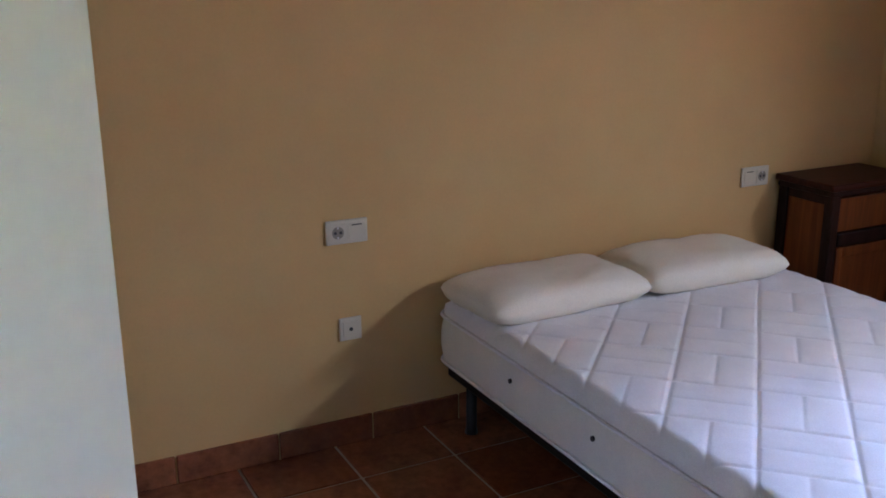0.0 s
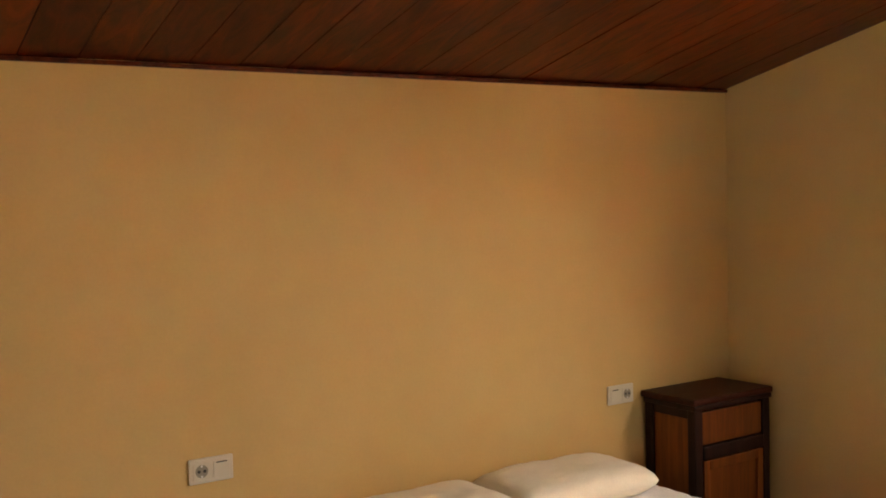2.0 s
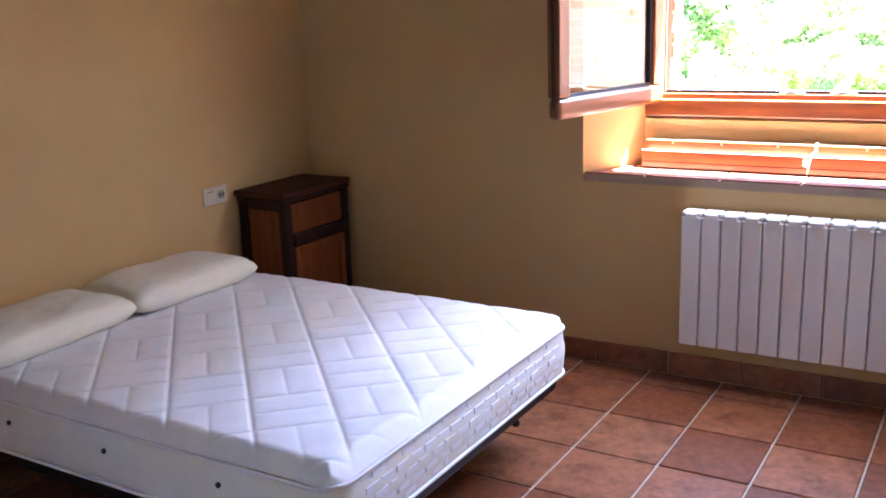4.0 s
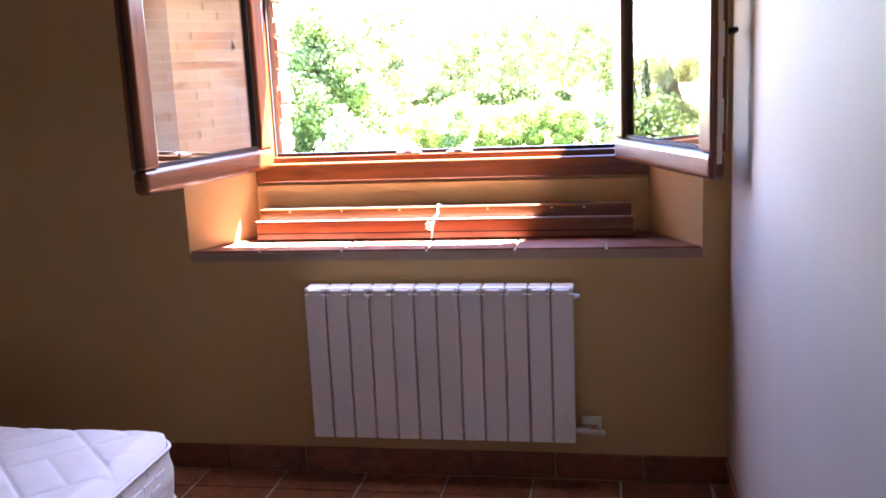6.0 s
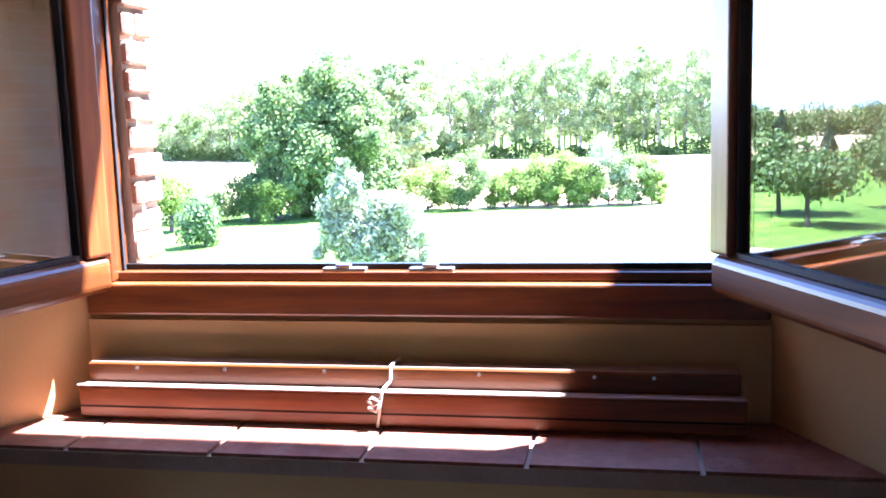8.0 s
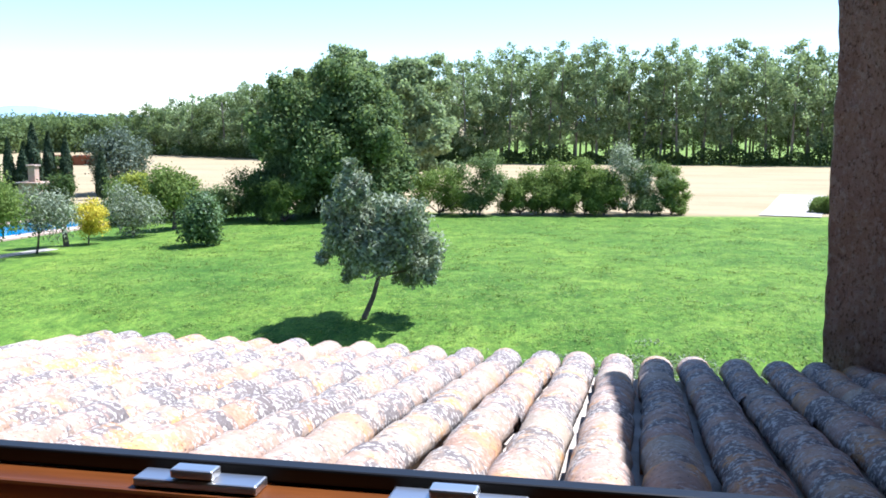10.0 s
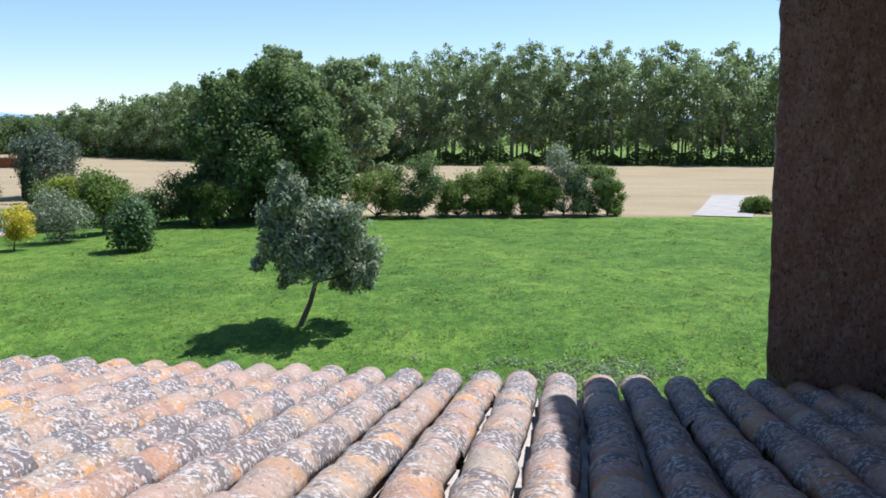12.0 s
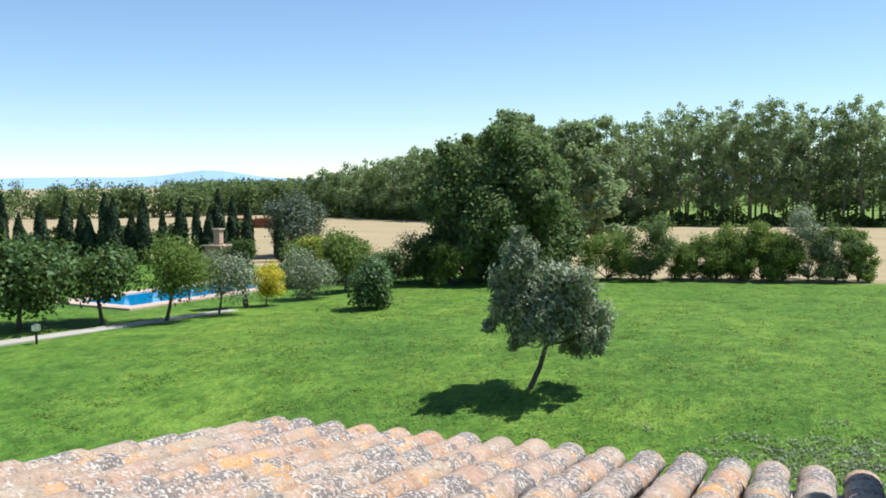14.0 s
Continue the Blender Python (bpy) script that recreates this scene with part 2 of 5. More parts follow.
PILLAR_STONE, ROOF_TILE = build_pillar_stone(), build_roof_tile()
ROOF_MORTAR = mottled("roof_mortar", (0.44, 0.36, 0.28), (0.60, 0.52, 0.42), 7, 0.95, 60, 0.7, 0.01)


def build_ground():
    """Mown lawn near the house, stubble field behind, rough grass under the wood."""
    m, n, l, b = material("lawn_and_fields", 0.9, 0, 0.15)
    v = world_coords(n, l)
    sx = n.new("ShaderNodeSeparateXYZ")
    l.new(v, sx.inputs[0])
    wob = noise_tex(n, l, v, 0.22, 4, 0.6)

    def step(src, at, width, wobble=2.0):
        a, r = n.new("ShaderNodeMath"), n.new("ShaderNodeMapRange")
        a.operation = "MULTIPLY_ADD"
        l.new(wob, a.inputs[0])
        a.inputs[1].default_value = wobble
        l.new(src, a.inputs[2])
        r.inputs["From Min"].default_value, r.inputs["From Max"].default_value = at - width + wobble / 2, at + width + wobble / 2
        l.new(a.outputs[0], r.inputs["Value"])
        return r.outputs["Result"]
    far, big, mid, fine = noise_tex(n, l, v, 0.12, 4, 0.6), noise_tex(n, l, v, 0.7, 5, 0.65), noise_tex(n, l, v, 5, 5, 0.7), noise_tex(n, l, world_coords(n, l, (1, 0.45, 1)), 24, 4, 0.75)
    grass = ramp(n, l, big, [(0.30, (0.062, 0.130, 0.020)), (0.5, (0.103, 0.186, 0.029)), (0.70, (0.165, 0.248, 0.046))])
    grass = blend(n, l, ramp(n, l, mid, [(0.52, (0, 0, 0)), (0.70, (0.75, 0.75, 0.75))]), grass, (0.175, 0.235, 0.04))
    grass = blend(n, l, 1.0, grass, ramp(n, l, fine, [(0.32, (0.58, 0.62, 0.55)), (0.5, (0.95, 0.96, 0.9)), (0.68, (1.4, 1.35, 1.2))]), "MULTIPLY")
    tuft = noise_tex(n, l, world_coords(n, l, (0.8, 0.5, 1)), 4.5, 5, 0.75)
    grass = blend(n, l, 1.0, grass, ramp(n, l, tuft, [(0.36, (0.58, 0.64, 0.58)), (0.60, (1.2, 1.16, 1.08))]), "MULTIPLY")
    grass = blend(n, l, 1.0, grass, ramp(n, l, far, [(0.36, (0.70, 0.80, 0.72)), (0.64, (1.22, 1.13, 1.0))]), "MULTIPLY")
    straw = ramp(n, l, noise_tex(n, l, world_coords(n, l, (0.25, 1, 1)), 0.5, 5, 0.7), [(0.3, (0.31, 0.235, 0.125)), (0.7, (0.42, 0.33, 0.19))])
    straw = blend(n, l, 1.0, straw, ramp(n, l, mid, [(0.3, (0.85, 0.85, 0.85)), (0.7, (1.05, 1.05, 1.05))]), "MULTIPLY")
    wild = ramp(n, l, big, [(0.3, (0.10, 0.16, 0.025)), (0.7, (0.20, 0.26, 0.05))])
    # the lawn ends on a line that draws back on both sides
    lean = n.new("ShaderNodeMath")
    lean.operation = "MULTIPLY_ADD"
    off, mag = n.new("ShaderNodeMath"), n.new("ShaderNodeMath")
    off.operation, mag.operation = "ADD", "ABSOLUTE"
    off.inputs[1].default_value = 3.0
    l.new(sx.outputs["X"], off.inputs[0])
    l.new(off.outputs[0], mag.inputs[0])
    l.new(mag.outputs[0], lean.inputs[0])
    lean.inputs[1].default_value = -0.14
    l.new(sx.outputs["Y"], lean.inputs[2])
    c = blend(n, l, step(lean.outputs[0], 42.3, 0.5, 1.2), grass, straw)
    meadow = n.new("ShaderNodeMath")
    meadow.operation = "MULTIPLY"
    l.new(step(sx.outputs["Y"], 93.5, 1.0), meadow.inputs[0])
    l.new(step(sx.outputs["X"], -24.0, 4.0), meadow.inputs[1])
    c = blend(n, l, meadow.outputs[0], c, wild)
    l.new(c, b.inputs["Base Color"])
    bump(n, l, b, fine, 0.6, 0.05)
    return m


GROUND = build_ground()
PATH_STONE = mottled("pale_path_gravel", (0.36, 0.32, 0.26), (0.47, 0.42, 0.35), 1.5, 0.95, 30, 0.4)
POOL_RIM = mottled("pink_pool_paving", (0.48, 0.33, 0.25), (0.58, 0.43, 0.34), 2, 0.9, 20, 0.3)
WATER, _n, _l, _b = material("pool_water", 0.05)
_b.inputs["Base Color"].default_value = (0.02, 0.26, 0.52, 1)
# blue of the distant air, painted as the hills' base colour
HILL, _n, _l, _b = material("haze_tinted_hill", 1.0, 0, 0.0)
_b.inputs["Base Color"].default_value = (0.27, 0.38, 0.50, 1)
GRASS_BLADE = leafy("grass_blade", (0.110, 0.180, 0.032), (0.215, 0.285, 0.058), 0.6, 0.35, 0.2)
PALE_BARK = mottled("pale_poplar_bark", (0.15, 0.13, 0.10), (0.27, 0.24, 0.19), 5, 0.95, 30, 0.5, 0.01, stretch=(1, 1, 0.3))
BARK = mottled("rough_bark", (0.055, 0.042, 0.03), (0.12, 0.095, 0.07), 12, 0.95, 60, 0.8, 0.01, stretch=(1, 1, 0.3))
OLIVE_LEAF = leafy("olive_leaf", (0.130, 0.155, 0.088), (0.335, 0.365, 0.235), 0.55, 0.28, 0.25)
OAK_LEAF = leafy("oak_leaf", (0.085, 0.125, 0.052), (0.195, 0.260, 0.100), 0.7, 0.48)
POPLAR_LEAF = leafy("poplar_leaf", (0.200, 0.265, 0.135), (0.385, 0.465, 0.235), 0.7, 0.6)
BUSH_LEAF = leafy("bush_leaf", (0.095, 0.145, 0.032), (0.225, 0.295, 0.070), 0.7, 0.46)
LAUREL_LEAF = leafy("laurel_leaf", (0.045, 0.085, 0.028), (0.120, 0.185, 0.065), 0.5, 0.3, 0.3)
YELLOW_LEAF = leafy("yellow_leaf", (0.58, 0.46, 0.03), (0.80, 0.66, 0.07), 0.6, 0.4)
CYPRESS_LEAF = leafy("cypress_leaf", (0.030, 0.048, 0.026), (0.062, 0.090, 0.045), 0.7, 0.1)
FIG_LEAF = leafy("fig_leaf", (0.040, 0.075, 0.020), (0.115, 0.175, 0.050), 0.55, 0.3, 0.25)
LIME_LEAF = leafy("lime_leaf", (0.26, 0.29, 0.03), (0.44, 0.46, 0.07), 0.6, 0.4)
DUSK_LEAF = leafy("grey_tree_leaf", (0.060, 0.085, 0.058), (0.150, 0.185, 0.130), 0.6, 0.25, 0.2)
DARK_LEAF = leafy("hedge_leaf", (0.045, 0.072, 0.022), (0.10, 0.145, 0.042))

# ---- small builders ----


def shape(bm, material_, name, smooth=False):
    me = bpy.data.meshes.new(name)
    bm.normal_update()
    bm.to_mesh(me)
    bm.free()
    me.materials.append(material_)
    if smooth:
        me.shade_smooth()
    return me


def part(name, bm, material_, parent=None, label="", smooth=False):
    ob = new(name, shape(bm, material_, name, smooth))
    ob.parent = parent
    return tagged(ob, label)


def empty(name, at=(0, 0, 0), label="", category="", group="", kind="", turn=0.0):
    ob = new(name)
    ob.matrix_world = pose(*at, 0, 0, turn)
    ob.empty_display_size = 0.05
    return tagged(ob, label, category, group, kind)


def box(bm, x0, x1, y0, y1, z0, z1, bevel=0.0, segments=2, m=None):
    """A box between the limits, edges rounded by bevel."""
    r = bmesh.ops.create_cube(bm, size=1)
    vs = r["verts"]
    for v in vs:
        v.co = Vector((x0 + (v.co.x + 0.5) * (x1 - x0), y0 + (v.co.y + 0.5) * (y1 - y0), z0 + (v.co.z + 0.5) * (z1 - z0)))
    if bevel:
        es = list({e for v in vs for e in v.link_edges})
        vs = list({v for f in bmesh.ops.bevel(bm, geom=es, offset=bevel, segments=segments, affect="EDGES", profile=0.5)["faces"] for v in f.verts} | {v for v in vs if v.is_valid})
    if m is not None:
        bmesh.ops.transform(bm, matrix=m, verts=vs)
    return bm


def a_box(x0, x1, y0, y1, z0, z1, bevel=0.0, segments=2, m=None):
    return box(bmesh.new(), x0, x1, y0, y1, z0, z1, bevel, segments, m)


def tube(bm, points, radius, sides=8, ends=True):
    """A round bar along points; radius a number or one for each point."""
    pts = [Vector(p) for p in points]
    rad = radius if isinstance(radius, (list, tuple)) else [radius] * len(pts)
    rings = []
    for i, p in enumerate(pts):
        d = (pts[min(i + 1, len(pts) - 1)] - pts[max(i - 1, 0)]).normalized()
        a = d.orthogonal().normalized() if i == 0 else (a - d * a.dot(d)).normalized()
        b = d.cross(a)
        rings.append([bm.verts.new(p + (a * math.cos(2 * math.pi * k / sides) + b * math.sin(2 * math.pi * k / sides)) * rad[i]) for k in range(sides)])
    for r0, r1 in zip(rings, rings[1:]):
        for k in range(sides):
            bm.faces.new((r0[k], r0[(k + 1) % sides], r1[(k + 1) % sides], r1[k]))
    if ends:
        bm.faces.new(rings[0][::-1])
        bm.faces.new(rings[-1])
    return bm


def prism(bm, outline, z0, z1):
    """A block over a floor outline, which runs anticlockwise."""
    low, top = [bm.verts.new((x, y, z0)) for x, y in outline], [bm.verts.new((x, y, z1)) for x, y in outline]
    bm.faces.new(low[::-1])
    bm.faces.new(top)
    for i in range(len(outline)):
        j = (i + 1) % len(outline)
        bm.faces.new((low[i], low[j], top[j], top[i]))
    return bm


def mesh_of(name, verts, faces, material_, smooth=False):
    me = bpy.data.meshes.new(name)
    me.from_pydata(verts, [], faces)
    me.materials.append(material_)
    if smooth:
        me.shade_smooth()
    return me

# ---- the room: x from the headboard wall, y towards the window, z from the floor ----
ROOM_X, ROOM_S, WALL_OUT = 3.475, -3.56, 0.50      # east wall, south wall, outer face of the window wall
SLOPE = 0.222                                      # the ceiling rises away from the headboard wall


def ceiling_z(x, y=0.0):
    return 2.118 + SLOPE * x + 0.0175 * y          # and sinks a little towards the door


def structure(name, bm, material_, label, category="wall", smooth=False):
    return tagged(part(name, bm, material_, None, label, smooth), "", category, "", "structure")


structure("wall_west", a_box(-0.3, 0.0, -5.6, WALL_OUT, -0.3, 2.35), CREAM, "cream painted plaster wall behind the bed head")
wall_e = a_box(ROOM_X, ROOM_X + 0.3, -4.1, 0.0, -0.3, 3.3)
# the hall behind the doorway has a window opening of its own
for lim in ((-5.6, -4.9, -0.3, 3.3), (-4.5, -4.09, -0.3, 3.3), (-4.9, -4.5, -0.3, 1.2), (-4.9, -4.5, 1.65, 3.3)):
    box(wall_e, ROOM_X, ROOM_X + 0.3, *lim)
structure("wall_east", wall_e, PALE_WALL, "pale cream painted plaster wall beside the window")
# window wall in four pieces round the opening, whose sides and head spread towards the room
SILL_Z, HEAD_IN, HEAD_OUT = 0.845, 2.20, 2.06
IN_L, IN_R, FR_L, FR_R, FR_Y, OUT_L, OUT_R = 1.515, 3.385, 1.688, 3.218, 0.302, 1.785, 3.36
wall_n = bmesh.new()
prism(wall_n, [(0, 0), (IN_L, 0), (FR_L, FR_Y), (FR_L, 0.37), (0, 0.37)], -0.3, 3.3)
prism(wall_n, [(IN_R, 0), (ROOM_X + 0.3, 0), (ROOM_X + 0.3, 0.37), (FR_R, 0.37), (FR_R, FR_Y)], -0.3, 3.3)
box(wall_n, IN_L, IN_R, 0.0, FR_Y, -0.3, SILL_Z - 0.02)
box(wall_n, FR_L, FR_R, FR_Y, 0.37, -0.3, 1.08)
head = [(IN_L, 0, HEAD_IN), (IN_R, 0, HEAD_IN), (FR_R, FR_Y, HEAD_OUT), (FR_L, FR_Y, HEAD_OUT), (FR_R, 0.37, HEAD_OUT), (FR_L, 0.37, HEAD_OUT)]
hv = [wall_n.verts.new(p) for p in head] + [wall_n.verts.new((p[0], p[1], 3.3)) for p in head]
for f in ((0, 3, 2, 1), (3, 5, 4, 2), (0, 1, 7, 6), (1, 2, 8, 7), (2, 4, 10, 8), (4, 5, 11, 10), (5, 3, 9, 11), (3, 0, 6, 9), (6, 7, 8, 9), (9, 8, 10, 11)):
    wall_n.faces.new([hv[i] for i in f])
structure("wall_north", wall_n, CREAM, "cream plaster wall with a deep splayed window recess")
# south wall with the doorway through which the walk begins
DOOR_L, DOOR_R = 2.36, 3.40
wall_s = bmesh.new()
box(wall_s, 0.0, DOOR_L, ROOM_S - 0.14, ROOM_S, -0.3, 3.3)
box(wall_s, DOOR_R, ROOM_X, ROOM_S - 0.14, ROOM_S, -0.3, 3.3)
box(wall_s, DOOR_L, DOOR_R, ROOM_S - 0.14, ROOM_S, 2.08, 3.3)
structure("wall_south", wall_s, WHITE_WALL, "white painted wall with an open doorway")
structure("wall_hall", a_box(0.0, ROOM_X, -5.6, -5.4, -0.3, 3.3), WHITE_WALL, "plain white wall closing the hall")

# boarded ceiling, boards running up the slope
ceil = bmesh.new()
random.seed(4)
y = -5.4
while y < 0.0:
    w = 0.168
    y1 = min(y + w - 0.003, 0.0)
    a = [(0, y), (0, y1), (ROOM_X, y1), (ROOM_X, y)]
    dz = random.uniform(-0.0015, 0.0015)
    c0 = [ceil.verts.new((px, py, ceiling_z(px, py) + dz)) for px, py in a]
    c1 = [ceil.verts.new((px, py, ceiling_z(px, py) + 0.022)) for px, py in a]
    ceil.faces.new(c0)
    for i in range(4):
        j = (i + 1) % 4
        ceil.faces.new((c0[j], c0[i], c1[i], c1[j]))
    y += w
top = [ceil.verts.new((px, py, ceiling_z(px, py) + dz)) for dz in (0.022, 0.2) for px, py in ((-0.3, -5.6), (-0.3, 0.37), (ROOM_X + 0.3, 0.37), (ROOM_X + 0.3, -5.6))]
for f in ((0, 1, 2, 3), (7, 6, 5, 4), (0, 4, 5, 1), (1, 5, 6, 2), (2, 6, 7, 3), (3, 7, 4, 0)):
    ceil.faces.new([top[i] for i in f])
structure("ceiling", ceil, CEILING_WOOD, "dark stained sloping board ceiling", "ceiling")
trim = a_box(0.0, 0.016, ROOM_S, -0.002, 2.102, 2.1165, bevel=0.003)
for v in trim.verts:
    v.co.z += 0.0175 * v.co.y
structure("trim", trim, CEILING_WOOD, "dark wooden strip along the ceiling edge", "trim")

# ---- bed ----
BED_X0, BED_X1, BED_Y0, BED_Y1, BED_TOP = 0.03, 1.788, -2.195, -0.80, 0.495


def quilt(u, v):
    """Depth of the stitched basket pattern at a place on the mattress."""
    a, b = (u + v) * 0.7071 / 0.228, (u - v) * 0.7071 / 0.228
    fa, fb = a - math.floor(a), b - math.floor(b)
    d = min(fa, 1 - fa, fb, 1 - fb)
    half = fa if (math.floor(a) + math.floor(b)) % 2 else fb
    d = min(d, abs(half - 0.5) + 0.012)
    return 0.0036 * min(1.0, d / 0.16) ** 0.6 - 0.0034 * math.exp(-(d / 0.022) ** 2)


def build_mattress():
    thing = empty("mattress", (0, 0, 0), "white quilted mattress with an ivory border, bare", "mattress")
    nx, ny = 330, 260
    vs, fs = [], []
    for i in range(nx + 1):
        for j in range(ny + 1):
            u, v = i / nx, j / ny
            x, yy = BED_X0 + u * (BED_X1 - BED_X0), BED_Y0 + v * (BED_Y1 - BED_Y0)
            e = min(u * 1.785, (1 - u) * 1.785, v * 1.39, (1 - v) * 1.39)
            roll = 0.046 * max(0.0, 1 - e / 0.06) ** 2
            z = BED_TOP - roll + quilt(x, yy) * min(1, e / 0.04) + 0.006 * noise.noise((x * 2.2, yy * 2.2, 1.0))
            cx = min(max(x, BED_X0 + 0.07), BED_X1 - 0.07)
            cy = min(max(yy, BED_Y0 + 0.07), BED_Y1 - 0.07)
            d = Vector((x - cx, yy - cy))
            if d.length > 0.07:
                d *= 0.07 / d.length
            vs.append((cx + d.x, cy + d.y, z))
    for i in range(nx):
        for j in range(ny):
            k = i * (ny + 1) + j
            fs.append((k, k + ny + 1, k + ny + 2, k + 1))
    ob = new("quilted_top", mesh_of("quilted_top", vs, fs, MATTRESS, True))
    ob.parent = thing
    # border round the sides, slightly bulged
    rows = 8
    loop = []
    cxs = ((BED_X1 - 0.07, BED_Y1 - 0.07, 0), (BED_X0 + 0.07, BED_Y1 - 0.07, 90), (BED_X0 + 0.07, BED_Y0 + 0.07, 180), (BED_X1 - 0.07, BED_Y0 + 0.07, 270))
    for cx, cy, a0 in cxs:
        for k in range(9):
            a = radians(a0 + k * 90 / 8)
            loop.append((cx, cy, math.cos(a), math.sin(a)))
    side = []
    dense = []
    for (c0, c1) in zip(loop, loop[1:] + loop[:1]):
        p0 = Vector((c0[0] + 0.07 * c0[2], c0[1] + 0.07 * c0[3]))
        p1 = Vector((c1[0] + 0.07 * c1[2], c1[1] + 0.07 * c1[3]))
        k = max(1, int((p1 - p0).length / 0.03))
        for s in range(k):
            q = p0.lerp(p1, s / k)
            dense.append((q.x, q.y, c0[2] + (c1[2] - c0[2]) * s / k, c0[3] + (c1[3] - c0[3]) * s / k))
    for r in range(rows + 1):
        z = 0.275 + (BED_TOP - 0.049 - 0.275) * r / rows
        out = 0.012 * math.sin(math.pi * r / rows) + (0.004 if r in (0, rows) else 0)
        for i, (px, py, ax, ay) in enumerate(dense):
            foot = 0.004 * math.sin(i * 1.3) * math.sin(r * 2.1) if ax > 0.7 else 0.0
            side.append((px + ax * (out + foot), py + ay * (out + foot), z))
    m = len(dense)
    sf = [(r * m + i, r * m + (i + 1) % m, (r + 1) * m + (i + 1) % m, (r + 1) * m + i) for r in range(rows) for i in range(m)]
    sf.append(tuple(range(m))[::-1])
    ob = new("border", mesh_of("border", side, sf, BORDER, True))
    ob.parent = thing
    tagged(ob, "smooth ivory side border")
    for z in (0.279, BED_TOP - 0.047):
        bm = bmesh.new()
        tube(bm, [(px + ax * 0.008, py + ay * 0.008, z) for px, py, ax, ay in dense] + [(dense[0][0] + dense[0][2] * 0.008, dense[0][1] + dense[0][3] * 0.008, z)], 0.006, 6, False)
        part("piping", bm, MATTRESS, thing, "white piping", True)
    for x in (0.55, 0.98, 1.42):
        bm = bmesh.new()
        tube(bm, [(x, BED_Y0 - 0.009, 0.385), (x, BED_Y0 - 0.016, 0.385)], 0.008, 10)
        part("air_vent", bm, BLACK, thing, "small dark vent eyelet")
    # stitched pads of the foot side, laid like bricks
    pad = shape(a_box(-0.004, 0.004, 0.0, 0.062, 0.0, 0.024, 0.0035, 1), MATTRESS, "stitch_pad")
    for r in range(5):
        z = 0.289 + r * 0.0305
        out = 0.012 * math.sin(math.pi * (z + 0.012 - 0.275) / (BED_TOP - 0.049 - 0.275))
        for i in range(18):
            y0 = BED_Y0 + 0.085 + i * 0.070 + (r % 2) * 0.035
            if y0 < BED_Y1 - 0.13:
                ob = new("stitch_pad", pad)
                ob.parent, ob.location = thing, (BED_X1 + out - 0.0032, y0, z)
    return thing


def build_base():
    thing = empty("bed_base", (0, 0, 0), "low dark metal slatted bed base on short legs", "bed base")
    for y0 in (BED_Y0 + 0.03, BED_Y1 - 0.07):
        part("side_rail", a_box(BED_X0 + 0.02, BED_X1 - 0.03, y0, y0 + 0.04, 0.205, 0.272, 0.006), BLACK, thing)
    for x0 in (BED_X0 + 0.02, BED_X1 - 0.07):
        part("end_rail", a_box(x0, x0 + 0.04, BED_Y0 + 0.072, BED_Y1 - 0.072, 0.205, 0.27, 0.006), BLACK, thing)
    for i in range(12):
        x0 = BED_X0 + 0.13 + i * 0.135
        part("slat", a_box(x0, x0 + 0.07, BED_Y0 + 0.072, BED_Y1 - 0.072, 0.255, 0.270, 0.003, 1), CASE_PANEL, thing)
    for x0 in (BED_X0 + 0.10, BED_X1 - 0.42):
        for y0 in (BED_Y0 + 0.085, BED_Y1 - 0.12):
            bm = bmesh.new()
            tube(bm, [(x0, y0, 0.0), (x0, y0, 0.02), (x0, y0, 0.204)], [0.024, 0.02, 0.02], 12)
            part("leg", bm, BLACK, thing, "", True)
    for y0 in (BED_Y0 + 0.2, BED_Y1 - 0.2):
        bm = bmesh.new()
        tube(bm, [(BED_X1 - 0.13, y0, 0.21), (BED_X1 - 0.13, y0, 0.15), (BED_X1 - 0.118, y0 - 0.01, 0.128), (BED_X1 - 0.10, y0 - 0.02, 0.128)], 0.014, 8)
        part("foot_hook", bm, BLACK, thing, "black metal hook", True)
    return thing


def build_pillow(cx, cy, lx, ly, turn, seed, label):
    """A plump cushion: thick in the middle, thin at its seam, corners drawn out."""
    n, m, vs, fs = 44, 28, [], []
    for sgn in (1, -1):
        for i in range(n + 1):
            for j in range(m + 1):
                u, v = 2 * i / n - 1, 2 * j / m - 1
                body = max(0.0, (1 - u ** 6) * (1 - abs(v) ** 5)) ** 0.55
                pinch = 1 - 0.07 * (1 - abs(u) ** 2) * (abs(v) ** 6) - 0.05 * (1 - abs(v) ** 2) * (abs(u) ** 6) - 0.075 * (u * v) ** 6
                h = 0.060 * body * (1 + 0.22 * noise.noise((u * 1.6 + seed, v * 1.3, sgn * 3.0)))
                wr = 0.004 * noise.noise((u * 7, v * 5 + seed, 2.0)) * body
                z = sgn * h + wr
                if sgn < 0:
                    z = max(z, -0.052)
                vs.append((v * ly / 2 * pinch, u * lx / 2 * pinch, z))
        o = 0 if sgn > 0 else (n + 1) * (m + 1)
        for i in range(n):
            for j in range(m):
                k = o + i * (m + 1) + j
                f = (k, k + 1, k + m + 2, k + m + 1)
                fs.append(f[::-1] if sgn > 0 else f)
    me = mesh_of("pillow", vs, fs, PILLOW, True)
    bm = bmesh.new()
    bm.from_mesh(me)
    bmesh.ops.remove_doubles(bm, verts=bm.verts, dist=0.0008)
    bmesh.ops.recalc_face_normals(bm, faces=bm.faces)
    bm.to_mesh(me)
    bm.free()
    ob = new("pillow", me)
    ob.matrix_world = pose(cx, cy, BED_TOP + 0.052, 0, 0, turn)
    return tagged(ob, label, "pillow", "pillows on the bed")


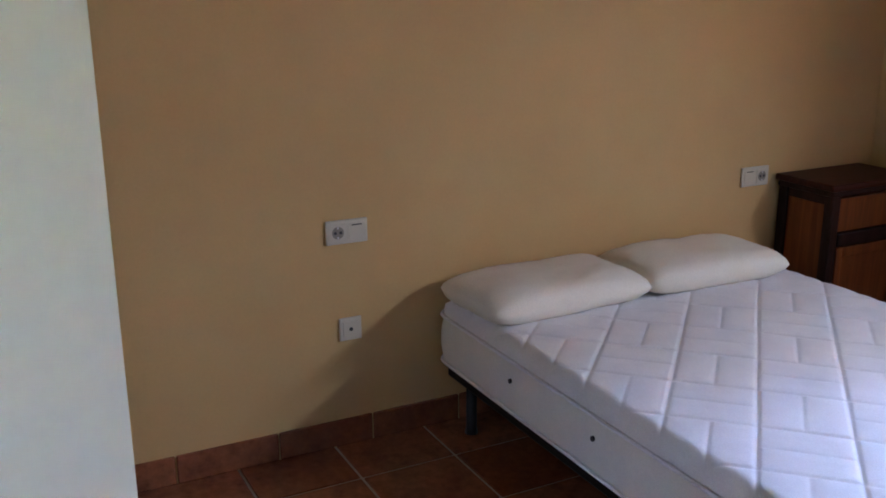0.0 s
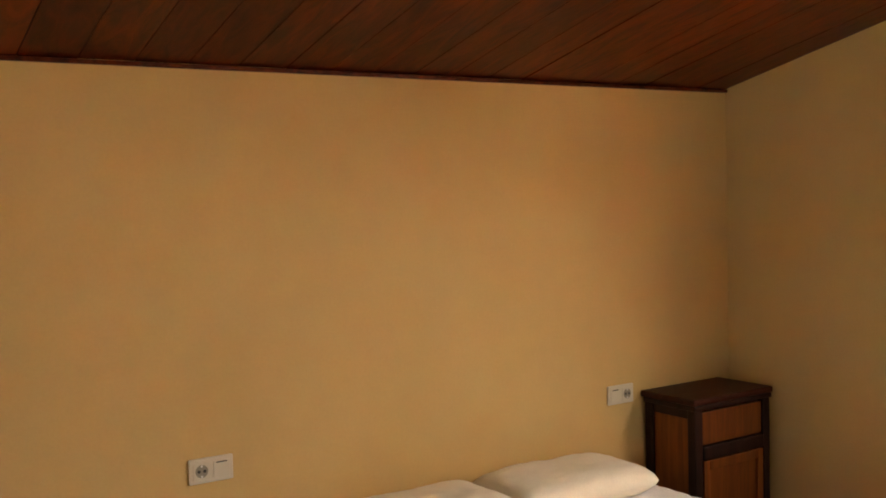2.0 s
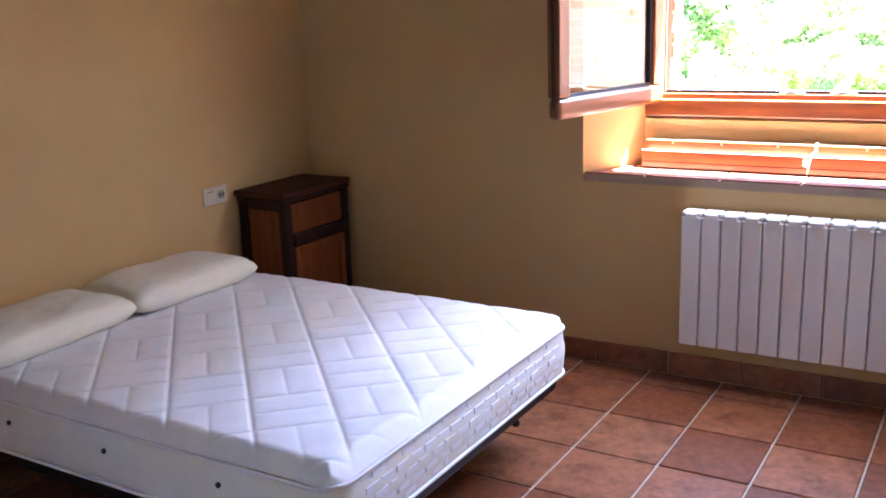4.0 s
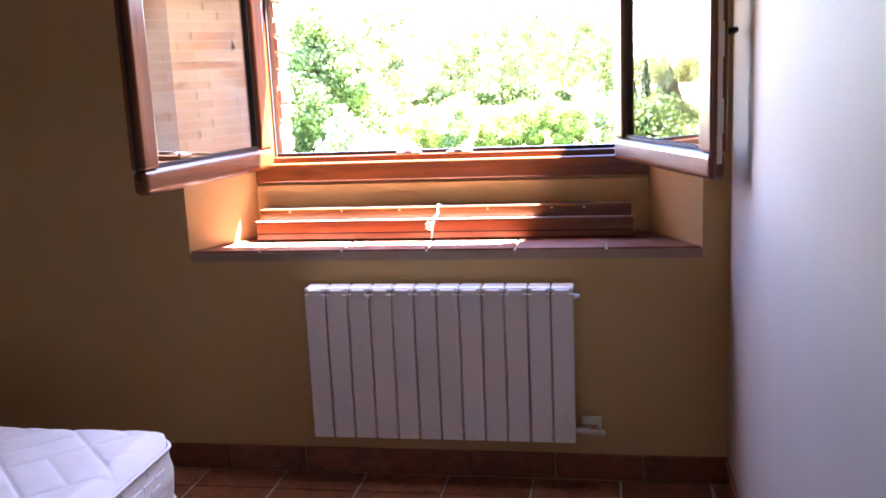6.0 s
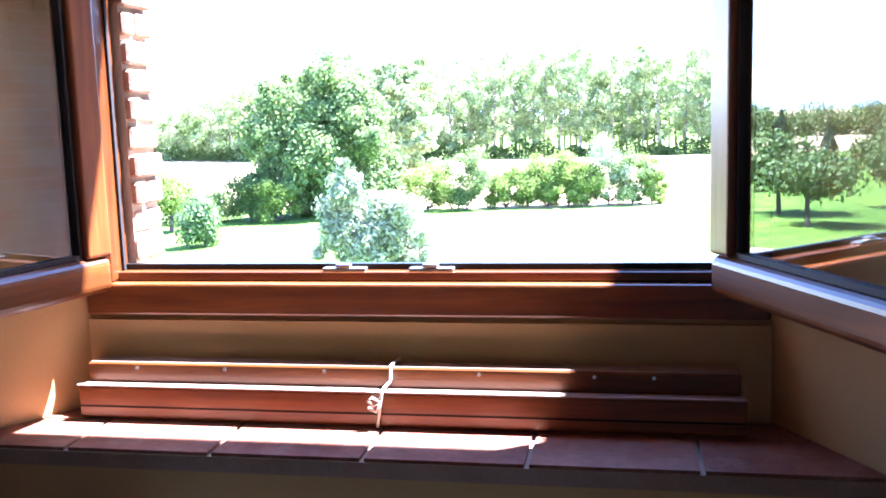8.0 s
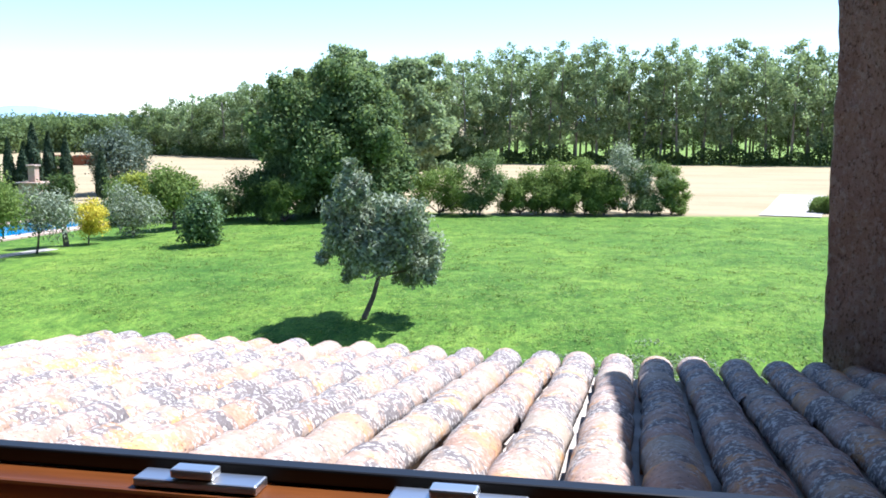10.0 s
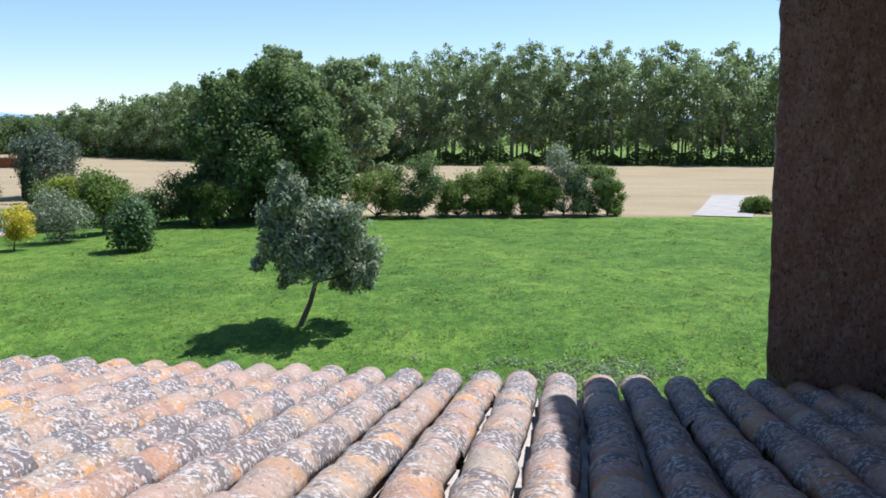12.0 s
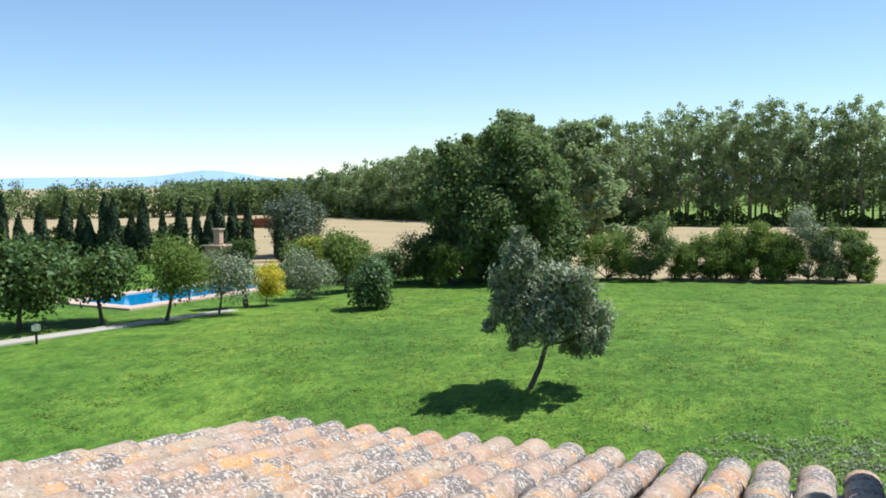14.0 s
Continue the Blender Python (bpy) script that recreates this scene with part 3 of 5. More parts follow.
build_base()
build_mattress()
build_pillow(0.235, -1.875, 0.68, 0.40, 2, 1.0, "plump cream pillow lying at the bed head")
build_pillow(0.235, -1.22, 0.66, 0.40, -2, 7.0, "plump cream pillow lying beside the cabinet")


def build_nightstand():
    """Narrow bedside cabinet: drawer over a door, dark posts, red-brown panels."""
    t = empty("bedside_cabinet", (0.02, -0.575, 0), "tall dark wooden bedside cabinet with a drawer and door", "cabinet", "", "", 0)
    w, d, h = 0.475, 0.285, 0.79        # along y, along x, height
    for x0 in (0.0, d - 0.045):
        for y0 in (0.0, w - 0.045):
            part("post", a_box(x0, x0 + 0.045, y0, y0 + 0.045, 0.0, h - 0.03, 0.005), CASE_DARK, t)
    part("top", a_box(-0.008, d + 0.014, -0.02, w + 0.008, h - 0.028, h, 0.008, 3), CASE_TOP, t, "red-brown overhanging top")
    part("cornice", a_box(0.002, d + 0.008, -0.010, w + 0.004, h - 0.05, h - 0.0285, 0.004), CASE_DARK, t)
    for y0 in (0.014, w - 0.026):
        part("side_panel", a_box(0.046, d - 0.046, y0, y0 + 0.012, 0.12, h - 0.09), CASE_PANEL, t, "red-brown side panel")
        part("side_rail", a_box(0.046, d - 0.046, y0 - 0.008, y0 + 0.018, h - 0.089, h - 0.051, 0.003), CASE_DARK, t)
        part("side_rail", a_box(0.046, d - 0.046, y0 - 0.008, y0 + 0.018, 0.06, 0.119, 0.003), CASE_DARK, t)
    part("back_panel", a_box(0.008, 0.018, 0.046, w - 0.046, 0.06, h - 0.055), CASE_PANEL, t)
    part("drawer", a_box(d - 0.03, d - 0.006, 0.05, w - 0.05, h - 0.20, h - 0.062, 0.004), CASE_PANEL, t, "brown drawer front")
    part("front_rail", a_box(d - 0.042, d + 0.006, 0.046, w - 0.046, h - 0.262, h - 0.204, 0.006), CASE_DARK, t)
    door = part("door", a_box(d - 0.03, d - 0.008, 0.05, w - 0.05, 0.085, h - 0.266, 0.004), CASE_PANEL, t, "brown panelled door")
    for lim in ((d - 0.007, d + 0.002, 0.05, 0.085, 0.085, h - 0.266), (d - 0.007, d + 0.002, w - 0.085, w - 0.05, 0.085, h - 0.266), (d - 0.007, d + 0.002, 0.086, w - 0.086, 0.085, 0.125), (d - 0.007, d + 0.002, 0.086, w - 0.086, h - 0.306, h - 0.266)):
        part("door_frame", a_box(*lim, bevel=0.003), CASE_PANEL, door)
    part("plinth", a_box(d - 0.04, d - 0.008, 0.046, w - 0.046, 0.03, 0.084, 0.003), CASE_DARK, t)


build_nightstand()


def build_socket(y0, z_top, modules, label, face=0):
    """Flush wall plate on the headboard wall: a socket, and a blank or switch beside it."""
    w = 0.081 + 0.067 * (modules - 1)
    t = empty("wall_socket", (0, y0, z_top - 0.082), label, "socket")
    part("plate", a_box(0.0, 0.010, 0.0, w, 0.0, 0.082, 0.004), PLASTIC, t)
    for i in range(modules):
        cy = 0.0405 + 0.067 * i
        part("insert", a_box(0.0095, 0.0125, cy - 0.028, cy + 0.028, 0.013, 0.069, 0.002), PLASTIC, t)
        if i == face:
            bm = bmesh.new()
            if modules == 1:
                tube(bm, [(0.012, cy, 0.041), (0.0136, cy, 0.041)], 0.007, 12)
                part("aerial_outlet", bm, DARK_HOLE, t, "small dark aerial outlet")
                continue
            tube(bm, [(0.012, cy, 0.041), (0.0136, cy, 0.041)], 0.021, 20)
            well = part("socket_face", bm, SOCKET_GREY, t, "greyish round socket well")
            for s in (-1, 1):
                bm = bmesh.new()
                tube(bm, [(0.0135, cy + s * 0.0095, 0.041), (0.0142, cy + s * 0.0095, 0.041)], 0.0055, 8)
                part("pin_hole", bm, DARK_HOLE, well)
                part("earth_clip", a_box(0.0135, 0.0146, cy - 0.003, cy + 0.003, 0.041 + s * 0.0165 - 0.003, 0.041 + s * 0.0165 + 0.003), STEEL, well)
        else:
            part("label_slot", a_box(0.0126, 0.0130, cy - 0.018, cy + 0.018, 0.061, 0.065), DARK_HOLE, t)
    return t


build_socket(-2.592, 0.814, 2, "white double wall plate with socket beside the bed")
build_socket(-0.778, 0.826, 2, "white double wall plate above the bed head", 1)
build_socket(-2.556, 0.471, 1, "small white aerial socket low on the wall")

# ---- radiator under the window ----


def build_radiator():
    t = empty("radiator", (1.983, -0.103, 0.16), "white enamelled sectional radiator under the window", "radiator")
    h, pitch = 0.585, 0.0805
    bm = bmesh.new()
    box(bm, 0.002, pitch - 0.002, 0.0, 0.012, 0.018, h - 0.022, 0.005, 2)            # front plate
    box(bm, pitch / 2 - 0.009, pitch / 2 + 0.009, 0.012, 0.075, 0.03, h - 0.03, 0.004, 1)   # middle web
    box(bm, 0.004, pitch - 0.004, 0.068, 0.078, 0.03, h - 0.03, 0.003, 1)             # rear fin
    for z in (0.03, h - 0.06):
        box(bm, 0.0005, pitch - 0.0005, 0.028, 0.062, z, z + 0.03, 0.01, 2)           # joining hubs
    box(bm, 0.001, pitch - 0.001, 0.006, 0.08, h - 0.021, h, 0.008, 2)              # rounded head
    box(bm, 0.014, pitch - 0.014, 0.0, 0.02, h - 0.05, h - 0.006, 0.006, 2)
    me = shape(bm, ENAMEL, "section")
    for i in range(12):
        ob = new("section", me)
        ob.parent, ob.location = t, (i * pitch, 0, 0)
    bm = bmesh.new()
    tube(bm, [(12 * pitch, 0.045, 0.05), (12 * pitch + 0.04, 0.045, 0.05)], 0.012, 10)
    tube(bm, [(12 * pitch + 0.04, 0.045, 0.05), (12 * pitch + 0.04, 0.108, 0.05)], 0.009, 10)
    part("valve_pipe", bm, STEEL, t, "chromed valve pipe")
    part("valve_body", a_box(12 * pitch + 0.012, 12 * pitch + 0.10, 0.03, 0.062, 0.034, 0.052, 0.006), PLASTIC, t, "ivory valve")
    part("valve_head", a_box(12 * pitch + 0.018, 12 * pitch + 0.088, 0.055, 0.085, 0.066, 0.092, 0.006), PLASTIC, t, "ivory valve head")
    part("valve_post", a_box(12 * pitch + 0.074, 12 * pitch + 0.088, 0.05, 0.07, 0.050, 0.068, 0.003), PLASTIC, t)
    bm = bmesh.new()
    tube(bm, [(12 * pitch, 0.045, h - 0.045), (12 * pitch + 0.018, 0.045, h - 0.045)], [0.014, 0.011], 8)
    part("vent_plug", bm, STEEL, t)
    for i in (2, 9):
        part("bracket", a_box(i * pitch - 0.01, i * pitch + 0.01, 0.081, 0.109, h - 0.10, h - 0.06), ENAMEL, t)


build_radiator()

# ---- window ----


def build_window():
    t = tagged(empty("window_1", (0, 0, 0)), "red-brown varnished wooden window, both casements open inward", "window", "", "structure")
    y0, y1 = FR_Y, 0.368
    part("frame_bottom", a_box(FR_L + 0.002, FR_R - 0.002, y0 - 0.018, y1, 1.082, 1.156, 0.006), RAIL_WOOD, t)
    part("frame_track", a_box(FR_L + 0.07, FR_R - 0.07, y0 + 0.012, y1 - 0.004, 1.1565, 1.178, 0.003), RAIL_WOOD, t)
    part("weather_strip", a_box(FR_L + 0.075, FR_R - 0.075, y1 - 0.022, y1 - 0.006, 1.1785, 1.192, 0.002), BLACK, t, "dark metal weather bar")
    part("frame_top", a_box(FR_L + 0.002, FR_R - 0.002, y0 - 0.018, y1, 1.975, 2.055, 0.006), RAIL_WOOD, t)
    for x0 in (FR_L + 0.002, FR_R - 0.072):
        part("frame_side", a_box(x0, x0 + 0.07, y0 - 0.016, y1, 1.157, 1.974, 0.006), WINDOW_WOOD, t)
        part("gasket", a_box(x0 + (0.0705 if x0 < 2 else -0.006), x0 + (0.076 if x0 < 2 else -0.0005), y0 + 0.03, y0 + 0.04, 1.18, 1.974), GASKET, t)
    for x0 in (2.256, 2.455):
        s = part("strike_plate", a_box(x0, x0 + 0.10, y0 + 0.016, y0 + 0.04, 1.1785, 1.186, 0.002), STEEL, t, "pale metal strike plate")
        part("strike_lug", a_box(x0 + 0.03, x0 + 0.065, y0 + 0.018, y0 + 0.034, 1.1865, 1.194, 0.002), STEEL, s)
    for nm, hx, hy, ex, ey in (("casement", FR_L + 0.062, FR_Y - 0.03, 1.597, -0.492), ("casement", FR_R - 0.104, FR_Y - 0.03, 3.392, -0.40)):
        left = hx < 2.4
        ang = math.degrees(math.atan2(ey - hy, ex - hx))
        wd = 0.777 if left else 0.73
        c = part(nm, a_box(0, 0.078, -0.028, 0.028, 1.225, 1.893, 0.008, 3), WINDOW_WOOD, t, "open wooden casement")
        c.matrix_world = pose(hx, hy, 0, 0, 0, ang)
        part("meeting_stile", a_box(wd - 0.078, wd, -0.028, 0.028, 1.225, 1.893, 0.008, 3), WINDOW_WOOD, c)
        part("bottom_rail", a_box(0.0, wd, -0.0285, 0.0285, 1.142, 1.2245, 0.020, 4), RAIL_WOOD, c)
        part("top_rail", a_box(0.0, wd, -0.0285, 0.0285, 1.8935, 1.968, 0.010, 3), RAIL_WOOD, c)
        side = 1 if left else -1          # the face that looks out when shut
        g = part("pane", a_box(0.0785, wd - 0.0785, -0.0025, 0.0025, 1.2255, 1.8925), GLASS, c)
        g.visible_shadow = False
        for lim in ((0.0785, wd - 0.0785, -0.012, 0.012, 1.2252, 1.236), (0.0785, wd - 0.0785, -0.012, 0.012, 1.882, 1.8928), (0.0785, 0.086, -0.012, 0.012, 1.2365, 1.8815), (wd - 0.086, wd - 0.0785, -0.012, 0.012, 1.2365, 1.8815)):
            part("glazing_bead", a_box(*lim), GASKET, c)
        for z in (1.30, 1.80):
            bm = bmesh.new()
            tube(bm, [(-0.006, side * -0.03, z - 0.035), (-0.006, side * -0.03, z + 0.035)], 0.007, 10)
            part("hinge", bm, STEEL, c, "steel pivot hinge", True)
        if not left:
            # espagnolette strip and handle on the free edge
            part("lock_strip", a_box(wd + 0.0003, wd + 0.0025, -0.008, 0.008, 1.19, 1.93), STEEL, c, "steel lock strip")
            for z in (1.28, 1.50, 1.72):
                part("keeper", a_box(wd + 0.0027, wd + 0.008, -0.010, 0.010, z, z + 0.10, 0.002), STEEL, c)
            k = part("handle_plate", a_box(wd - 0.055, wd - 0.025, 0.0285, 0.036, 1.53, 1.62, 0.004), BLACK, c, "black handle plate")
            bm = bmesh.new()
            tube(bm, [(wd - 0.04, 0.036, 1.575), (wd - 0.04, 0.075, 1.575)], 0.009, 10)
            tube(bm, [(wd - 0.04, 0.070, 1.575), (wd - 0.075, 0.078, 1.573), (wd - 0.15, 0.078, 1.570)], [0.010, 0.010, 0.008], 10)
            part("handle", bm, BLACK, k, "black lever handle", True)
        else:
            part("rebate_strip", a_box(wd + 0.0003, wd + 0.0025, -0.006, 0.006, 1.19, 1.93), GASKET, c)


build_window()
structure("under_sill", a_box(FR_L, FR_R, FR_Y - 0.012, FR_Y - 0.002, 0.87, 1.07), CREAM, "cream plaster strip under the window frame")

# ---- varnished rails tied together on the sill ----


def build_bundle():
    for lim, lab in (((1.712, 3.160, 0.187, 0.224, 0.8655, 0.940), "red-brown varnished wooden rail lying on the sill"), ((1.716, 3.152, 0.2255, 0.284, 0.8655, 0.984), "thicker varnished wooden rail lying behind another")):
        t = empty("wooden_rail", (0, 0, 0), lab, "rail", "rails on the sill")
        x0, x1, ya, yb, z0, z1 = lim
        part("board", a_box(*lim, 0.006, 3), RAIL_WOOD, t)
        part("worn_top", a_box(x0 + 0.006, x1 - 0.006, ya + 0.005, yb - 0.005, z1 - 0.001, z1 + 0.0012), WORN_WOOD, t, "pale worn upper face")
        if ya < 0.2:
            part("groove", a_box(x0 + 0.002, x1 - 0.002, ya - 0.0012, ya - 0.0002, 0.892, 0.896), CASE_DARK, t)
            part("lip", a_box(x0 + 0.001, x1 - 0.001, ya - 0.006, ya + 0.004, 0.9405, 0.9445, 0.0015), WORN_WOOD, t, "pale worn edge")
        else:
            for x in (1.84, 2.05, 2.28, 2.62, 2.86, 2.98):
                bm = bmesh.new()
                tube(bm, [(x, ya + 0.006, z1 - 0.012), (x, ya - 0.005, z1 - 0.010)], 0.004, 6)
                part("screw", bm, STEEL, t)
    t = empty("cord", (0, 0, 0), "white cord tied round the wooden rails", "cord")
    bm = bmesh.new()
    yf, yb, x = 0.1775, 0.2865, 2.42
    loop = [(x - 0.012, yf, 0.868), (x - 0.006, yf, 0.905), (x, yf, 0.945), (x + 0.004, yf + 0.006, 0.953), (x + 0.008, 0.2215, 0.956), (x + 0.010, 0.2225, 0.990), (x + 0.014, yb - 0.005, 0.990), (x + 0.015, yb, 0.976), (x + 0.012, yb, 0.90), (x, yb, 0.870)]
    tube(bm, loop, 0.0035, 6)
    part("loop", bm, CORD, t, "", True)
    bm = bmesh.new()
    tube(bm, [(x - 0.004, yf - 0.003, 0.925), (x - 0.02, yf - 0.009, 0.934), (x - 0.03, yf - 0.007, 0.926), (x - 0.018, yf - 0.009, 0.916), (x - 0.004, yf - 0.006, 0.921), (x - 0.012, yf - 0.008, 0.903), (x - 0.03, yf - 0.006, 0.912)], 0.0032, 6)
    part("knot", bm, CORD, t, "", True)


build_bundle()

# ---- outside: the house ----
OUT = 0.37                                    # the inner leaf ends here, the brick leaf goes on to WALL_OUT
facade = bmesh.new()
box(facade, -3.0, OUT_L - 0.12, OUT, WALL_OUT, -5.0, 3.6)
box(facade, OUT_R + 0.12, 4.1, OUT, WALL_OUT, -5.0, 3.6)
box(facade, OUT_L - 0.12, OUT_R + 0.12, OUT, WALL_OUT, -5.0, 1.06)
box(facade, OUT_L - 0.12, OUT_R + 0.12, OUT, WALL_OUT, 2.36, 3.6)
structure("facade", facade, FACADE, "stone facade round the brick window opening", "wall")
# unseen eave, added; its edge ends the sun strip on the sill
eave = bmesh.new()
box(eave, -3.2, 4.1, -5.8, 0.89, 3.62, 3.74)
structure("house_eave", eave, CEILING_WOOD, "unseen eave over the house, added to limit sun on the sill", "eave")
# wing of the house east of the window
WING_X, WING_TOP = 4.1, 3.0
structure("wing_wall", a_box(WING_X, 9.0, 0.37, 4.8, -5.0, WING_TOP), MORTAR, "stone wall of the projecting house wing", "wall")


def build_pier():
    """Rough stone pier at the edge of the low roof, which bears the porch roof of the wing."""
    t = empty("stone_pier", (3.555, 4.62, -4.9), "weathered brown stone pier with a tiled cap", "pillar", "", "", -12)
    nx, nz = 10, 90
    bm = bmesh.new()
    w, d, h = 0.95, 0.30, 7.01
    rings = []
    for k in range(nz + 1):
        z = h * k / nz
        ring = []
        for a, b in [(i / nx, 0.0) for i in range(nx)] + [(1.0, i / nx) for i in range(nx)] + [(1 - i / nx, 1.0) for i in range(nx)] + [(0.0, 1 - i / nx) for i in range(nx)]:
            p = Vector((a * w, b * d, z))
            k2 = 0.014 * noise.noise(p * 9) + 0.018 * noise.noise(p * 3.1)
            ring.append(bm.verts.new((p.x + (k2 if a in (0, 1) else 0), p.y + (k2 if b in (0, 1) else 0.0), z)))
        rings.append(ring)
    n = len(rings[0])
    for r0, r1 in zip(rings, rings[1:]):
        for i in range(n):
            bm.faces.new((r0[i], r0[(i + 1) % n], r1[(i + 1) % n], r1[i]))
    bm.faces.new(rings[-1])
    part("shaft", bm, PILLAR_STONE, t)
    for i in range(6):
        part("cap_tile", a_box(-0.035 + i * 0.172, 0.133 + i * 0.172, -0.04, d + 0.04, h, h + 0.035, 0.006), ROOF_TILE, t)


build_pier()
porch = bmesh.new()
for k in range(30):
    box(porch, 3.62, WING_X, 0.52 + k * 0.15, 0.665 + k * 0.15, 2.155, 2.18)
box(porch, 3.60, WING_X, 0.50, 5.05, 2.181, 2.27)
box(porch, 3.62, 3.70, 4.70, 4.80, 2.147, 2.1545)
structure("porch_roof", porch, CEILING_WOOD, "boarded porch roof along the wing of the house", "roof")

# ---- ground, one sheet to the horizon ----


def ground_z(x, y):
    lawn = -2.84 + 0.10 * noise.noise((x * 0.06, y * 0.06, 3.0)) * min(1, max(0, (y - 6) / 10))
    west = min(1.0, max(0.0, (-x - 12.5) / 6.0))
    # the lawn falls towards the house
    k = 20.8 - y
    dip = 0.105 * (k + math.sqrt(k * k + 1.2)) * min(1.0, max(0.0, (x + 16.5) / 7.0))
    lawn -= min(1.7, max(0.0, dip - 0.02))
    return lawn - 0.25 * west * west * (3 - 2 * west) * min(1, max(0.0, (60 - y) / 20)) + max(0.0, y - 160) * 0.0015


def sheet():
    xs = sorted({round(s * (a ** 1.9) * 900, 3) for a in np.linspace(0, 1, 60) for s in (-1, 1)})
    ys = [-60.0, -30.0, -12.0] + [round(-2 + (a ** 1.9) * 1400, 3) for a in np.linspace(0, 1, 90)]
    vs = [(x - 4.0, yy, ground_z(x - 4.0, yy)) for x in xs for yy in ys]
    m = len(ys)
    fs = [(i * m + j, (i + 1) * m + j, (i + 1) * m + j + 1, i * m + j + 1) for i in range(len(xs) - 1) for j in range(m - 1)]
    ob = new("ground", mesh_of("ground", vs, fs, GROUND, True))
    return tagged(ob, "green mown lawn running into a stubble field", "ground", "", "structure")


sheet()


def ribbon(name, pts, width, material_, label, category, thick=0.05, sink=0.0):
    bm = bmesh.new()
    left, right = [], []
    for i, (x, yy) in enumerate(pts):
        a, b = Vector(pts[max(i - 1, 0)]), Vector(pts[min(i + 1, len(pts) - 1)])
        d = (b - a).normalized()
        nrm = Vector((-d.y, d.x)) * width / 2
        for side, lst in ((1, left), (-1, right)):
            px, py = x + nrm.x * side, yy + nrm.y * side
            lst.append((bm.verts.new((px, py, ground_z(px, py) + thick)), bm.verts.new((px, py, ground_z(px, py) - 0.2))))
    for (l0, l1), (r0, r1) in zip(zip(left, left[1:]), zip(right, right[1:])):
        bm.faces.new((l0[0], r0[0], r1[0], l1[0]))
        bm.faces.new((l0[0], l1[0], l1[1], l0[1]))
        bm.faces.new((r1[0], r0[0], r0[1], r1[1]))
    return structure(name, bm, material_, label, category)


ribbon("path", [(-22.2, 6.0), (-21.4, 13.0), (-20.6, 18.2), (-20.0, 21.4), (-19.2, 24.6), (-18.2, 28.0), (-17.6, 29.6)], 0.75, PATH_STONE, "pale gravel garden path beside the lawn", "path")
ribbon("track", [(9.3, 43.9), (10.2, 48.0), (12.1, 57.5)], 2.6, PATH_STONE, "pale concrete farm track in the field", "road", 0.04)


def build_pool():
    x, y = -23.0, 33.8
    t = empty("swimming_pool", (x, y, ground_z(x, y)), "blue swimming pool with a pink paved rim", "pool", "", "", -10)
    a, b = 1.7, 4.2
    for lim in ((-a - 0.7, a + 0.7, -b - 0.7, -b), (-a - 0.7, a + 0.7, b, b + 0.7), (-a - 0.7, -a, -b + 0.01, b - 0.01), (a, a + 0.7, -b + 0.01, b - 0.01)):
        part("rim", a_box(*lim, -0.3, 0.09, 0.02), POOL_RIM, t)
    part("water", a_box(-a, a, -b + 0.01, b - 0.01, -0.3, 0.05), WATER, t, "still blue water")


build_pool()

# far hills, with the haze of the air put into their colour
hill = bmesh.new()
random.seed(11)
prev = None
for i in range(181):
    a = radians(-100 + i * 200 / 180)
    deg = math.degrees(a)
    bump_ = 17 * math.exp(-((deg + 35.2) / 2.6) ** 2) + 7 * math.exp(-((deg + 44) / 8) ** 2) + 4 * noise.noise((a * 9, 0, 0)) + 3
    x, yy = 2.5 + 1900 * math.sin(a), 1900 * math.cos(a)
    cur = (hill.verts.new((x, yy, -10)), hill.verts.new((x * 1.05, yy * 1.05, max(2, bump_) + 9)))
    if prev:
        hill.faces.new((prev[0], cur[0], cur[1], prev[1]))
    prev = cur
structure("backdrop", hill, HILL, "far hills on the horizon, tinted pale blue for haze", "hills")

# ---- plants ----
RNG = np.random.default_rng(5)


def leaf_mesh(name, centres, normals_out, size, material_, slim=0.5, droop=0.3, rise=1.0):
    """Many small leaves, each a folded diamond of four triangles' worth, facing mostly outwards."""
    n = len(centres)
    d = RNG.normal(size=(n, 3))
    d[:, 2] = (d[:, 2] - droop) * rise
    o = normals_out + RNG.normal(size=(n, 3)) * 0.6 + np.array((0.0, 0.0, 0.25))
    o /= np.linalg.norm(o, axis=1)[:, None]
    d -= 0.55 * (d * o).sum(1)[:, None] * o
    d /= np.linalg.norm(d, axis=1)[:, None]
    s = np.cross(d, o)
    s /= np.linalg.norm(s, axis=1)[:, None] + 1e-9
    sz = size * RNG.uniform(0.6, 1.35, size=(n, 1))
    up = np.cross(s, d)
    a = centres - d * sz * 0.5
    b = centres + s * sz * 0.5 * slim + up * sz * 0.06
    c = centres + d * sz * 0.5
    e = centres - s * sz * 0.5 * slim + up * sz * 0.06
    vs = np.stack([a, b, c, e], 1).reshape(-1, 3)
    me = bpy.data.meshes.new(name)
    me.vertices.add(4 * n)
    me.vertices.foreach_set("co", vs.ravel().astype(np.float32))
    me.loops.add(4 * n)
    me.loops.foreach_set("vertex_index", np.arange(4 * n, dtype=np.int32))
    me.polygons.add(n)
    me.polygons.foreach_set("loop_start", np.arange(0, 4 * n, 4, dtype=np.int32))
    me.materials.append(material_)
    me.update(calc_edges=True)
    return me


